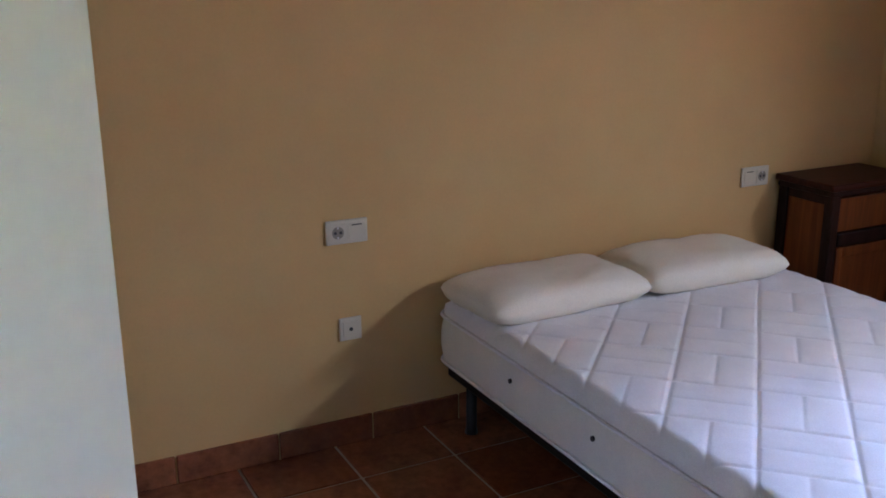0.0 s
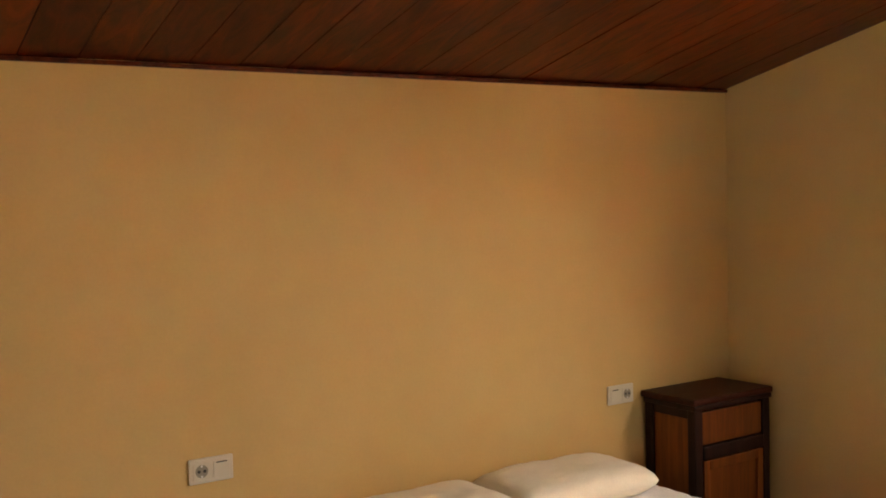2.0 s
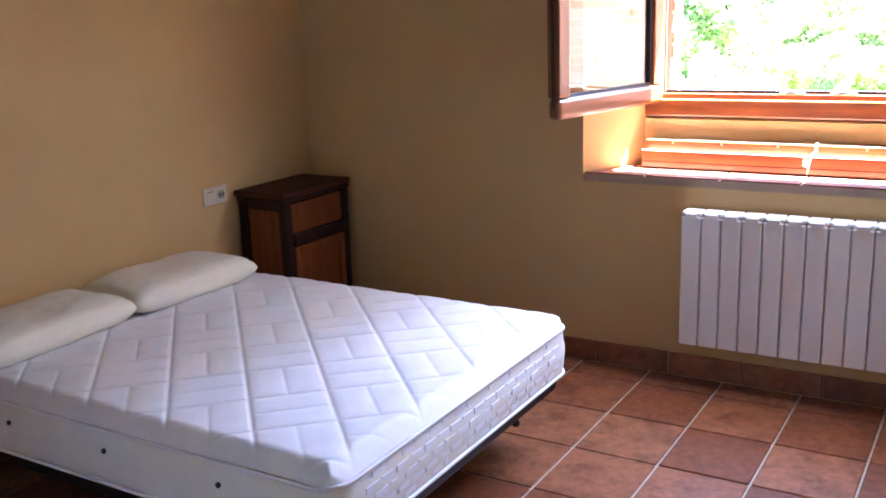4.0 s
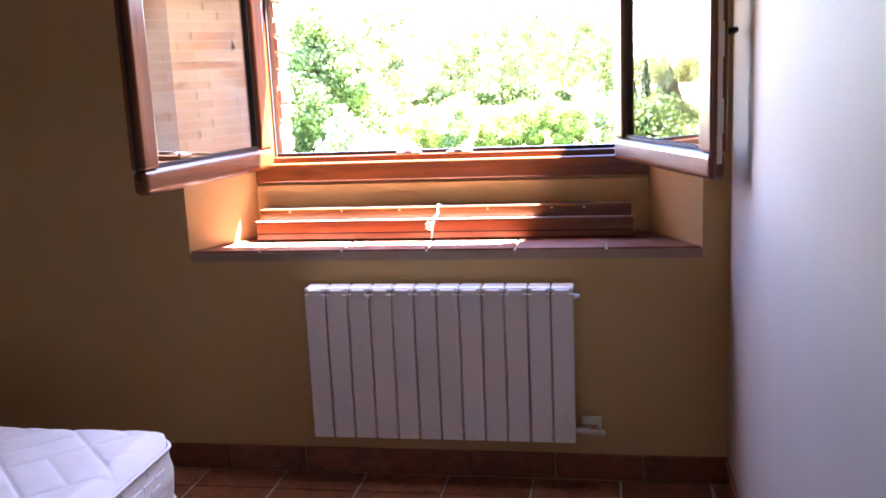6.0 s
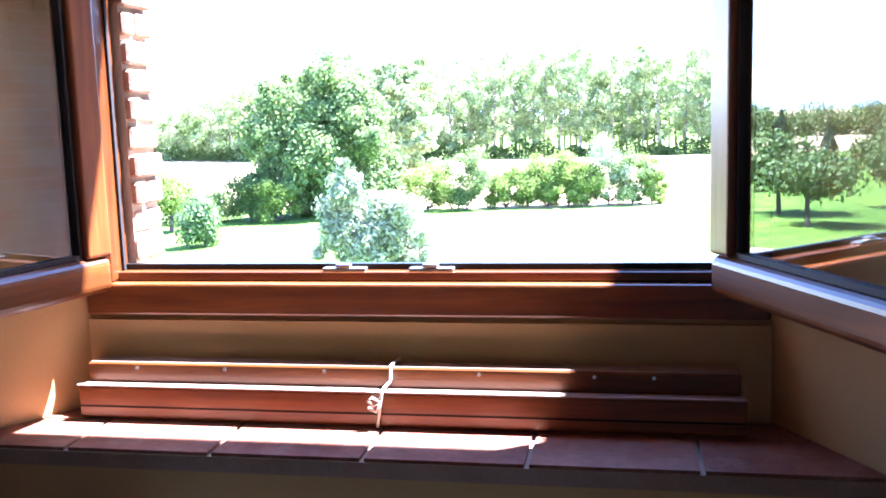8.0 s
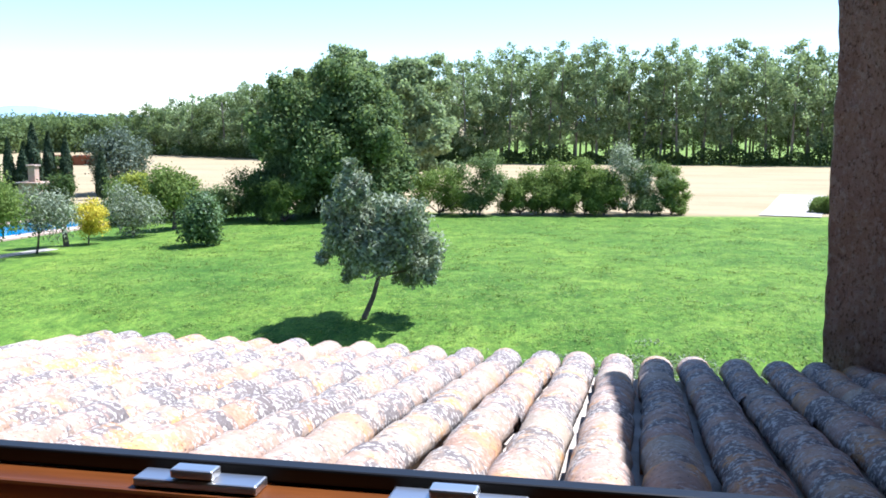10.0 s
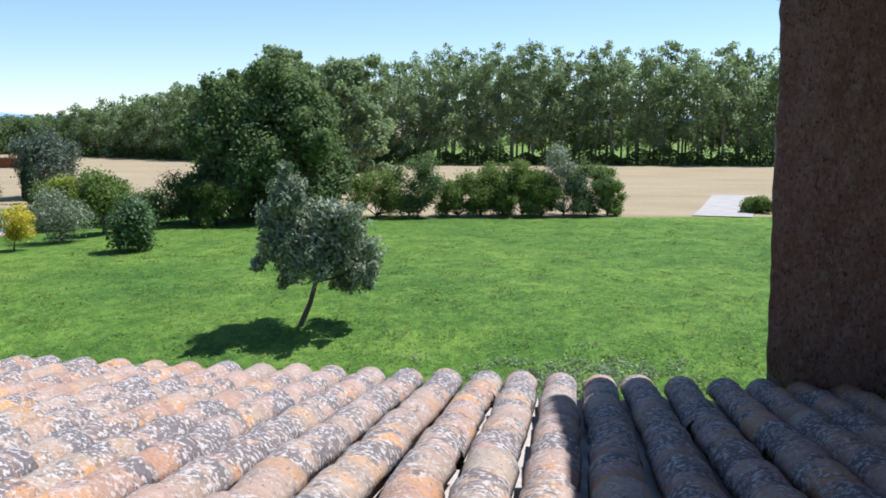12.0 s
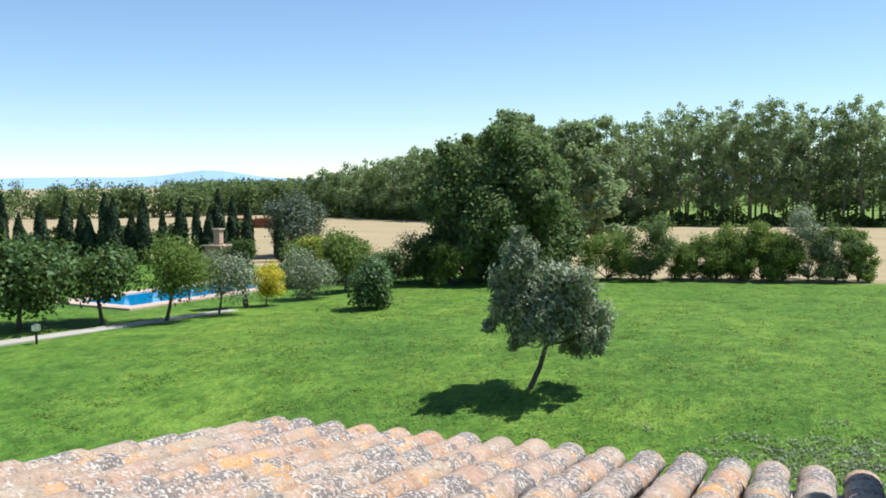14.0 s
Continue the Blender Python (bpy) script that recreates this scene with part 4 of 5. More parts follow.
def clumps(blobs, n, hollow=0.45, rough_edge=0.6):
    """Leaf places inside a set of blobs (x, y, z, rx, ry, rz), thicker near their skins, with gaps."""
    w = np.array([b[3] * b[4] * b[5] for b in blobs]) ** (2 / 3)
    which = RNG.choice(len(blobs), size=n, p=w / w.sum())
    bl = np.array(blobs)[which]
    u = RNG.normal(size=(n, 3))
    u /= np.linalg.norm(u, axis=1)[:, None]
    r = hollow + (1 - hollow) * RNG.random((n, 1)) ** 0.6 + RNG.normal(size=(n, 1)) * rough_edge * 0.3
    return bl[:, :3] + u * r * bl[:, 3:], u


def twigs_between(bm, base, fork, tips, r0, sides=7):
    """A tapered trunk to the fork and a limb from it to each tip."""
    b, f = Vector(base), Vector(fork)
    mid = b.lerp(f, 0.5) + Vector((0.04, -0.03, 0)) * (f - b).length
    tube(bm, [b - Vector((0, 0, 0.15)), b + Vector((0, 0, 0.02)), mid, f], [r0 * 1.5, r0 * 1.15, r0 * 0.95, r0 * 0.8], sides)
    for tip in tips:
        p = Vector(tip)
        bend = f.lerp(p, 0.5) + Vector((random.uniform(-1, 1), random.uniform(-1, 1), random.uniform(0, 0.6))) * 0.12 * (p - f).length
        tube(bm, [f - (p - f).normalized() * r0 * 0.3, bend, p], [r0 * 0.62, r0 * 0.38, r0 * 0.1], 5)


def build_tree(name, x, y, height, width, leaf, leaf_size, n, label, category="tree", trunk=0.35, lean=(0.0, 0.0), radius=0.09, lobes=14, seed=1, slim=0.5, flat=1.0, hollow=0.4, group="", bark=None, bushy=0.0, lobe=(0.16, 0.27), crown=()):
    """Tapered trunk, limbs, and a crown of many leaves in uneven lobes."""
    random.seed(seed)
    z0 = ground_z(x, y)
    t = empty(name, (x, y, z0), label, category, group)
    fork = (lean[0] * trunk * height, lean[1] * trunk * height, trunk * height)
    ch = height * (1 - trunk * 0.8)
    cz = height - ch / 2
    top = Vector((lean[0] * cz, lean[1] * cz, cz))
    blobs = []
    for i in range(lobes):
        while True:
            p = Vector((random.uniform(-1, 1), random.uniform(-1, 1), random.uniform(-1, 1)))
            if 0.25 < p.length < 1:
                break
        s = random.uniform(*lobe) * width
        if bushy:
            # lobes from the ground up, narrowing to an uneven top
            k, a = (i + random.random()) / lobes, random.uniform(0, 2 * math.pi)
            r = math.sqrt(random.random()) * (width / 2 - s * 0.6) * (1.0 if k < 0.55 else math.sqrt(max(0.0, 1 - ((k - 0.55) / 0.5) ** 2)))
            q = Vector((r * math.cos(a), r * math.sin(a), max(s * 0.7, trunk * height) + k * (height - s * 1.6 - trunk * height) * random.uniform(0.85, 1.0)))
        else:
            q = top + Vector((p.x * width * 0.36, p.y * width * 0.36, p.z * ch * 0.36))
        blobs.append((q.x, q.y, q.z, s, s, s * 0.85 * flat))
    if crown:
        blobs = [(a, random.uniform(-0.2, 0.2) * width, b, e, e, e * 0.9) for a, b, e in crown]
        blobs += [(a + random.uniform(-1, 1) * e, q + random.uniform(-1, 1) * e, b + random.uniform(-0.8, 0.9) * e, e * 0.36, e * 0.36, e * 0.4) for a, q, b, e, _, _ in blobs for _k in range(5)]
    bm = bmesh.new()
    twigs_between(bm, (0, 0, 0), fork, [b[:3] for b in blobs[: min(9, lobes)]], radius)
    part("trunk", bm, bark or BARK, t, "", True)
    c, u = clumps(blobs, n, hollow)
    keep = c[:, 2] > 0.02
    ob = new("crown", leaf_mesh("crown", c[keep], u[keep], leaf_size, leaf, slim))
    ob.parent = t
    return t


# lobes of the olive's crown: sideways, up, radius
OLIVE_LOBES = ((-0.12, 3.25, 0.28), (-0.15, 2.85, 0.40), (-0.6, 2.5, 0.34), (0.3, 2.35, 0.5), (1.22, 2.5, 0.3), (1.15, 2.3, 0.48), (0.75, 1.9, 0.6), (1.35, 1.6, 0.45), (1.42, 1.15, 0.34), (0.9, 1.05, 0.36), (0.3, 1.5, 0.5), (-0.3, 1.9, 0.5), (-0.8, 1.65, 0.28), (-0.35, 1.15, 0.38), (0.1, 2.1, 0.5), (0.75, 2.5, 0.34), (-0.1, 3.5, 0.16), (-1.0, 1.35, 0.2), (1.6, 1.75, 0.2))
build_tree("olive_tree", -3.42, 20.3, 3.75, 3.6, OLIVE_LEAF, 0.125, 24000, "young silver-green olive tree with a leaning trunk on the lawn", "tree", 0.26, (0.36, 0.0), 0.06, 24, 3, 0.44, 0.9, 0.15, crown=OLIVE_LOBES)
build_tree("laurel_bush", -11.95, 30.2, 2.15, 2.0, LAUREL_LEAF, 0.13, 9000, "round glossy green bush standing on the lawn", "bush", 0.06, (0, 0), 0.06, 22, 8, 0.5, 1.0, 0.15, bushy=0.75)
# large oak and its neighbours behind the lawn
OAK_LOBES = ((-2.9, 1.0, 1.0), (-1.5, 0.9, 1.1), (0, 1.0, 1.2), (1.5, 1.0, 1.2), (2.4, 1.6, 1.0), (-3.0, 2.6, 0.85), (-1.7, 2.4, 1.3), (0, 2.6, 1.4), (1.6, 2.8, 1.3), (2.3, 3.4, 0.9), (-2.5, 3.9, 1.0), (-0.9, 4.2, 1.4), (0.9, 4.3, 1.4), (2.0, 4.6, 0.9), (-1.8, 5.3, 0.95), (-0.2, 5.6, 1.1), (1.1, 5.5, 1.0), (0.5, 6.4, 0.55), (-1.1, 6.3, 0.5))
build_tree("oak_tree", -10.4, 40.0, 8.5, 7.4, OAK_LEAF, 0.19, 70000, "large dark green oak tree behind the lawn", "tree", 0.10, (0, 0), 0.30, 46, 21, 0.62, hollow=0.2, crown=OAK_LOBES)
for _i, (_x, _y, _h, _w) in enumerate(((-15.9, 60.5, 9.9, 5.6), (-12.0, 62.0, 9.7, 5.6), (-19.6, 64.0, 8.9, 5.6))):
    build_tree("oak_tree", _x, _y, _h, _w, POPLAR_LEAF if _i < 2 else OAK_LEAF, 0.27, 24000, "tall green tree at the edge of the field", "tree", 0.10, (0, 0), 0.28, 80, 22 + _i, 0.62, bushy=0.8, lobe=(0.06, 0.125), hollow=0.25, group="trees at the field's edge")
for i, (x, y, h, w, lf, lab, sl) in enumerate((
        (-6.2, 42.0, 2.0, 2.8, BUSH_LEAF, "green bush at the edge of the lawn", 0.5), (-4.4, 42.6, 2.5, 2.7, OAK_LEAF, "dark green bush at the edge of the lawn", 0.55),
        (-1.6, 43.3, 2.1, 2.6, BUSH_LEAF, "yellow-green bush at the edge of the lawn", 0.5), (0.3, 43.6, 2.3, 2.6, BUSH_LEAF, "yellow-green bush at the edge of the lawn", 0.55),
        (2.2, 43.9, 2.85, 2.5, OLIVE_LEAF, "grey-green olive bush at the edge of the lawn", 0.38), (4.2, 44.2, 2.0, 1.7, BUSH_LEAF, "green bush at the edge of the lawn", 0.5),
        (11.3, 46.2, 0.7, 1.6, BUSH_LEAF, "low green bush beside the farm track", 0.5), (-8.6, 39.9, 1.1, 2.3, OLIVE_LEAF, "low grey shrub under the oak", 0.4),
        (-0.6, 43.1, 1.7, 2.2, BUSH_LEAF, "yellow-green bush at the edge of the lawn", 0.5), (1.2, 43.3, 1.9, 2.0, BUSH_LEAF, "green bush at the edge of the lawn", 0.5), (3.3, 43.8, 2.1, 2.2, OAK_LEAF, "dark green bush at the edge of the lawn", 0.5), (-2.6, 43.0, 1.5, 1.8, BUSH_LEAF, "low green bush at the edge of the lawn", 0.5),
        (-13.6, 38.6, 1.9, 3.0, DARK_LEAF, "dark green shrub under the oak", 0.5), (-15.6, 38.8, 1.4, 2.9, OAK_LEAF, "dark green bush behind the lawn", 0.5),
        (-17.9, 39.3, 1.35, 2.9, DARK_LEAF, "dark green bush behind the lawn", 0.5), (-12.0, 37.7, 1.6, 2.0, BUSH_LEAF, "yellow-green bush under the oak", 0.5))):
    build_tree("bush", x, y, h * 1.3, w * 1.1, lf, 0.11, 10000, lab, "bush", 0.03, (0, 0), 0.05, 22, 40 + i, sl, 1.0, 0.15, "bushes behind the lawn", bushy=0.9, lobe=(0.10, 0.22))
# garden trees by the pool
build_tree("olive_tree", -28.2, 52.0, 4.0, 4.4, DUSK_LEAF, 0.20, 9000, "dark grey-green tree by the field", "tree", 0.2, (0, 0), 0.12, 16, 61, 0.42)
build_tree("fruit_tree", -16.0, 35.6, 2.7, 2.6, BUSH_LEAF, 0.14, 7000, "light green garden tree behind the lawn", "tree", 0.28, (0.05, 0), 0.09, 16, 62, 0.5)
build_tree("olive_tree", -16.5, 33.2, 2.1, 2.7, OLIVE_LEAF, 0.12, 5000, "small grey olive tree by the lawn", "tree", 0.18, (0, 0), 0.06, 14, 63, 0.36)
build_tree("yellow_bush", -17.0, 30.9, 1.85, 1.35, YELLOW_LEAF, 0.10, 3800, "bright yellow flowering broom bush", "bush", 0.2, (0.1, 0), 0.03, 14, 64, 0.45)
build_tree("olive_tree", -17.4, 28.4, 2.45, 2.6, OLIVE_LEAF, 0.12, 5000, "grey-green olive tree beside the pool", "tree", 0.30, (0.18, 0), 0.04, 20, 65, 0.36, group="garden trees by the pool")
build_tree("fruit_tree", -18.3, 26.6, 3.0, 2.7, BUSH_LEAF, 0.13, 6500, "green garden tree with dark trunk beside the pool", "tree", 0.36, (0.26, 0), 0.06, 22, 66, 0.45, group="garden trees by the pool")
build_tree("fig_tree", -20.1, 25.5, 2.75, 3.3, FIG_LEAF, 0.17, 5200, "broad-leaved green fig tree beside the path", "tree", 0.36, (-0.2, 0), 0.065, 26, 67, 0.7, 0.8, group="garden trees by the pool")
build_tree("fig_tree", -21.9, 23.6, 3.1, 4.2, FIG_LEAF, 0.18, 8000, "large broad-leaved green fig tree beside the path", "tree", 0.26, (0.12, 0), 0.08, 30, 68, 0.7, 0.8, group="garden trees by the pool")
for _i, (_x, _y, _h, _w) in enumerate(((-27.0, 21.0, 3.2, 3.8), (-31.5, 19.2, 3.4, 3.8), (-30.0, 24.5, 3.4, 4.0), (-34.5, 22.0, 3.6, 4.0))):
    build_tree("fig_tree", _x, _y, _h, _w, FIG_LEAF, 0.20, 3600, "broad-leaved green fig tree beside the path", "tree", 0.38, (0.05, 0), 0.10, 18, 170 + _i, 0.7, 0.8, group="garden trees by the pool")
build_tree("bush", -19.6, 37.6, 1.7, 2.8, DARK_LEAF, 0.13, 5000, "dark green bush behind the pool", "bush", 0.03, (0, 0), 0.05, 20, 181, 0.5, bushy=0.9, lobe=(0.10, 0.2), group="bushes behind the lawn")
build_tree("bush", -21.6, 42.0, 2.2, 3.2, BUSH_LEAF, 0.14, 6000, "light green bush behind the pool", "bush", 0.03, (0, 0), 0.05, 20, 182, 0.5, bushy=0.9, lobe=(0.10, 0.2), group="bushes behind the lawn")
build_tree("broom_tree", -19.4, 39.0, 2.5, 1.7, LIME_LEAF, 0.12, 3500, "yellow-green garden tree behind the lawn", "tree", 0.2, (0, 0), 0.05, 14, 183, 0.5)
build_tree("plum_tree", -17.5, 30.3, 2.7, 1.5, DARK_LEAF, 0.13, 3000, "dark slender garden tree beside the pool", "tree", 0.35, (-0.12, 0), 0.10, 11, 69, 0.5, 1.3, group="garden trees by the pool")


def build_cypress(x, y, h, w, seed):
    random.seed(seed)
    z0 = ground_z(x, y)
    t = empty("cypress", (x, y, z0), "slender dark green cypress tree beyond the pool", "tree", "row of cypresses")
    bm = bmesh.new()
    tube(bm, [(0, 0, -0.1), (0, 0, 0.4), (0, 0, h * 0.9)], [0.10, 0.09, 0.02], 6)
    part("trunk", bm, BARK, t, "", True)
    n = 2600
    k = RNG.random(n) ** 0.8
    a = RNG.random(n) * 2 * math.pi
    r = w / 2 * (np.sin(np.clip(k * 0.93 + 0.09, 0, 1) * math.pi) ** 0.65) * (1.1 - 0.55 * k) * (0.8 + 0.3 * RNG.random(n)) * (1 + 0.16 * np.sin(a * 3 + k * 14 + seed))
    c = np.stack([r * np.cos(a), r * np.sin(a), 0.12 + k * (h - 0.12)], 1)
    u = np.stack([np.cos(a), np.sin(a), 0.5 + 0 * a], 1)
    ob = new("crown", leaf_mesh("crown", c, u, 0.22, CYPRESS_LEAF, 0.4, -1.4))
    ob.parent = t


random.seed(14)
CYP = [(a, b) for a, b in zip(np.linspace(-42.5, -29.2, 25), (3.2, 4.4, 3.7, 4.8, 3.5, 4.1, 3.9, 3.0, 4.6, 4.1, 3.2, 4.8, 4.5, 3.4, 4.2, 4.7, 3.5, 4.3, 3.6, 4.0, 3.7, 4.9, 4.3, 4.0))]
for i, (x, h) in enumerate(CYP):
    build_cypress(x + random.uniform(-0.3, 0.3), 40.0 + (x + 42.5) * 0.72 + random.uniform(-0.8, 0.8), h * 0.88, random.uniform(0.62, 1.0), 100 + i)
for i, x in enumerate(np.linspace(-44.0, -31.0, 15)):
    build_tree("bush", float(x), 41.6 + (float(x) + 42.5) * 0.72, 1.7 + 0.5 * (i % 3), 2.3, DARK_LEAF if i % 2 else OAK_LEAF, 0.2, 2600, "dark green shrub between the cypresses", "bush", 0.03, (0, 0), 0.05, 16, 160 + i, 0.5, 1.0, 0.15, "shrubs among the cypresses", bushy=0.9, lobe=(0.12, 0.24))
build_cypress(-27.0, 48.5, 2.6, 0.8, 140)
for i in range(7):
    build_cypress(-44.5 - i * 1.9, 38.6 - i * 2.1, 3.8 + 0.6 * math.sin(i * 2.0), 1.2, 150 + i)


def build_hut():
    """Small brick oven tower with a tiled roof among the cypresses."""
    x, y = -28.6, 44.6
    t = empty("brick_oven", (x, y, ground_z(x, y)), "small brick garden oven with a tiled chimney", "oven")
    part("body", a_box(-0.6, 0.6, -0.5, 0.5, -0.2, 1.2, 0.02), BRICK, t)
    part("roof", a_box(-0.75, 0.75, -0.65, 0.65, 1.2, 1.3, 0.03), ROOF_TILE, t, "tiled roof")
    part("chimney", a_box(-0.2, 0.2, -0.2, 0.2, 1.3, 2.1, 0.02), BRICK, t)
    part("chimney_cap", a_box(-0.28, 0.28, -0.28, 0.28, 2.1, 2.2, 0.03), ROOF_TILE, t)


build_hut()


def build_lamp():
    x, y = -18.95, 21.4
    t = empty("garden_lamp", (x, y, ground_z(x, y)), "small grey bollard lamp beside the path", "lamp")
    bm = bmesh.new()
    tube(bm, [(0, 0, -0.05), (0, 0, 0.42)], 0.035, 10)
    part("post", bm, BLACK, t)
    bm = bmesh.new()
    tube(bm, [(0, 0, 0.42), (0, 0, 0.44), (0, 0, 0.60), (0, 0, 0.64)], [0.05, 0.13, 0.13, 0.03], 12)
    part("head", bm, STEEL, t, "grey lamp head")


build_lamp()


def build_bales():
    t = empty("bale_stack", (-50.5, 84.0, ground_z(-50, 84)), "low stack of brown hay bales on the field", "hay")
    for i in range(5):
        part("bale", a_box(-3.4 + i * 1.35, -2.1 + i * 1.35, -0.6, 0.6, -0.05, 0.95 - 0.1 * (i % 2), 0.08), CASE_PANEL, t)


build_bales()


def build_wood():
    """The poplar wood behind the field: trunks and crowns, thinning and dropping to the west."""
    t = tagged(empty("far_wood", (0, 0, 0)), "long green poplar wood behind the stubble field", "wood", "", "stuff")
    random.seed(31)
    bm = bmesh.new()
    cs, us, dark_c, dark_u = [], [], [], []
    for k in range(270):
        row = k % 3
        s = (k // 3 + random.uniform(0.2, 0.8) + row / 3) / 90
        x = 46 - 150 * s
        y = 96.5 + row * 5.5 + random.uniform(-1.2, 1.2) + max(0, -x - 28) * 0.55
        z0 = ground_z(x, y)
        taper = min(1.0, max(0.0, (x + 88) / 66))
        h = (5.1 + 6.7 * min(1.0, max(0.0, (x + 67) / 48))) * random.uniform(0.84, 1.04)
        r = random.uniform(1.5, 2.2) * (0.85 + 0.15 * taper)
        open_foot = x > -14
        low = random.uniform(0.10, 0.24) if open_foot else 0.03
        lean = random.uniform(-0.5, 0.5)
        tube(bm, [(x, y, z0 - 0.2), (x + lean * 0.4, y, z0 + h * 0.5), (x + lean, y, z0 + h * 0.95)], [0.13, 0.09, 0.02], 5)
        blobs = []
        for j in range(34):
            f = low + (1 - low) * (j + random.random()) / 34.5
            g = (f - low) / (1 - low)
            wide = r * (0.45 + 0.75 * math.sin(math.pi * min(1.0, 0.12 + 0.86 * g))) * (1.0 if open_foot else 1.25)
            a, q = random.random() * 6.28, math.sqrt(random.random()) * wide
            e = random.uniform(0.40, 0.85) * (1.0 if g < 0.8 else 0.75)
            blobs.append((x + lean * f + q * math.cos(a), y + q * math.sin(a), z0 + h * f, e, e, e * 0.8))
            if j % 4 == 0:
                tube(bm, [(x + lean * f, y, z0 + h * f - 0.8), blobs[-1][:3]], [0.04, 0.012], 4, False)
        n = int((2700, 1900, 1300)[row] * (0.75 + 0.45 * taper))
        c, u = clumps(blobs, n, 0.3, 0.8)
        dark = random.random() < (0.2 if open_foot else 0.5)
        (dark_c if dark else cs).append(c)
        (dark_u if dark else us).append(u)
    part("trunks", bm, PALE_BARK, t)
    for nm, c, u, lf in (("crowns", cs, us, POPLAR_LEAF), ("dark_crowns", dark_c, dark_u, OAK_LEAF)):
        ob = new(nm, leaf_mesh(nm, np.concatenate(c), np.concatenate(u), 0.25, lf, 0.75))
        ob.parent = t
    # low hedge along the foot of the wood
    m = 40000
    hx = RNG.uniform(-72, 46, m)
    hy = 95.2 + np.maximum(0, -hx - 28) * 0.55 + RNG.uniform(-0.9, 0.9, m)
    hz = np.array([ground_z(a, b) for a, b in zip(hx[:400], hy[:400])]).mean() + RNG.random(m) ** 0.8 * (1.3 + 0.4 * np.sin(hx * 0.7) + 0.3 * np.sin(hx * 2.3))
    # taller thickets here and there among the trunks
    tall = (RNG.random(m) < 0.35) & (np.sin(hx * 0.9) + np.sin(hx * 0.37 + 1.0) > 0.1)
    hz = np.where(tall, hz + RNG.random(m) * 2.2, hz)
    hy = np.where(tall, hy + RNG.uniform(1.0, 9.0, m), hy)
    u = RNG.normal(size=(m, 3))
    ob = new("hedge", leaf_mesh("hedge", np.stack([hx, hy, hz], 1), u, 0.24, DARK_LEAF, 0.7))
    ob.parent = t
    # the far tree belt in the west
    t2 = tagged(empty("far_tree_belt", (0, 0, 0)), "distant belt of mixed green trees in the west", "wood", "", "stuff")
    blobs = []
    for k in range(130):
        f = k / 129
        x, y = -150 + 84 * f + random.uniform(-2, 2), 60 + 66 * f + random.uniform(-5, 5)
        h = random.uniform(3.9, 6.0)
        z0 = ground_z(x, y)
        for j in range(4):
            e = random.uniform(1.0, 1.7)
            blobs.append((x + random.uniform(-1.2, 1.2), y + random.uniform(-1, 1), z0 + e * 0.6 + (h - 2 * e) * j / 3, e, e, e))
    c, u = clumps(blobs, 70000, 0.4)
    ob = new("crowns", leaf_mesh("crowns", c, u, 0.42, OAK_LEAF, 0.7))
    ob.parent = t2


build_wood()


def build_grass():
    """Tufts of blades over the lawn in front of the house."""
    t = tagged(empty("grass", (0, 0, 0)), "tufts of short green lawn grass", "grass", "", "stuff")
    n = 150000
    yy = 8.0 + 34.5 * RNG.random(n) ** 1.15
    x = RNG.uniform(-1, 1, n) * (2.0 + 0.5 * yy) - 3.5
    keep = (yy - 0.14 * x < 42.2) & ~((x < -15.5) & (yy > 22))
    x, yy = x[keep], yy[keep]
    patch = np.sin(x * 1.7 + 2 * np.sin(yy * 0.8)) * np.sin(yy * 1.3 + 1.5 * np.sin(x * 0.6)) + RNG.normal(size=len(x)) * 0.7
    x, yy = x[patch > -0.4], yy[patch > -0.4]
    z = np.array([ground_z(a, b) for a, b in zip(x, yy)]) + 0.010
    up = np.zeros((len(x), 3))
    up[:, 2] = 1.6
    # coarser tufts, and a patch of grey-green weeds near the roof's edge
    for nm, n, cx, cy, sx, sy, per, size, lf in (("tufts", 900, -3.0, 26.0, 13.0, 9.0, 20, 0.09, GRASS_BLADE), ("weeds", 80, 3.0, 17.9, 1.2, 0.6, 36, 0.09, OLIVE_LEAF)):
        px, py = RNG.normal(cx, sx, n), RNG.normal(cy, sy, n)
        ok = (py > 12) & (py < 41) & (px > -14)
        px, py = np.repeat(px[ok], per), np.repeat(py[ok], per)
        px, py = px + RNG.normal(size=len(px)) * 0.16, py + RNG.normal(size=len(px)) * 0.09
        pz = np.array([ground_z(a, b) for a, b in zip(px, py)]) + 0.012 + 0.03 * RNG.random(len(px))
        tilt_up = np.zeros((len(px), 3))
        tilt_up[:, 2] = 0.6
        ob = new(nm, leaf_mesh(nm, np.stack([px, py, pz], 1), tilt_up, size, lf, 0.3, -0.3, 0.8))
        ob.parent = t
    ob = new("blades", leaf_mesh("blades", np.stack([x, yy, z], 1), up, 0.07, GRASS_BLADE, 0.3, 0.0, 0.12))
    ob.parent = t


build_grass()

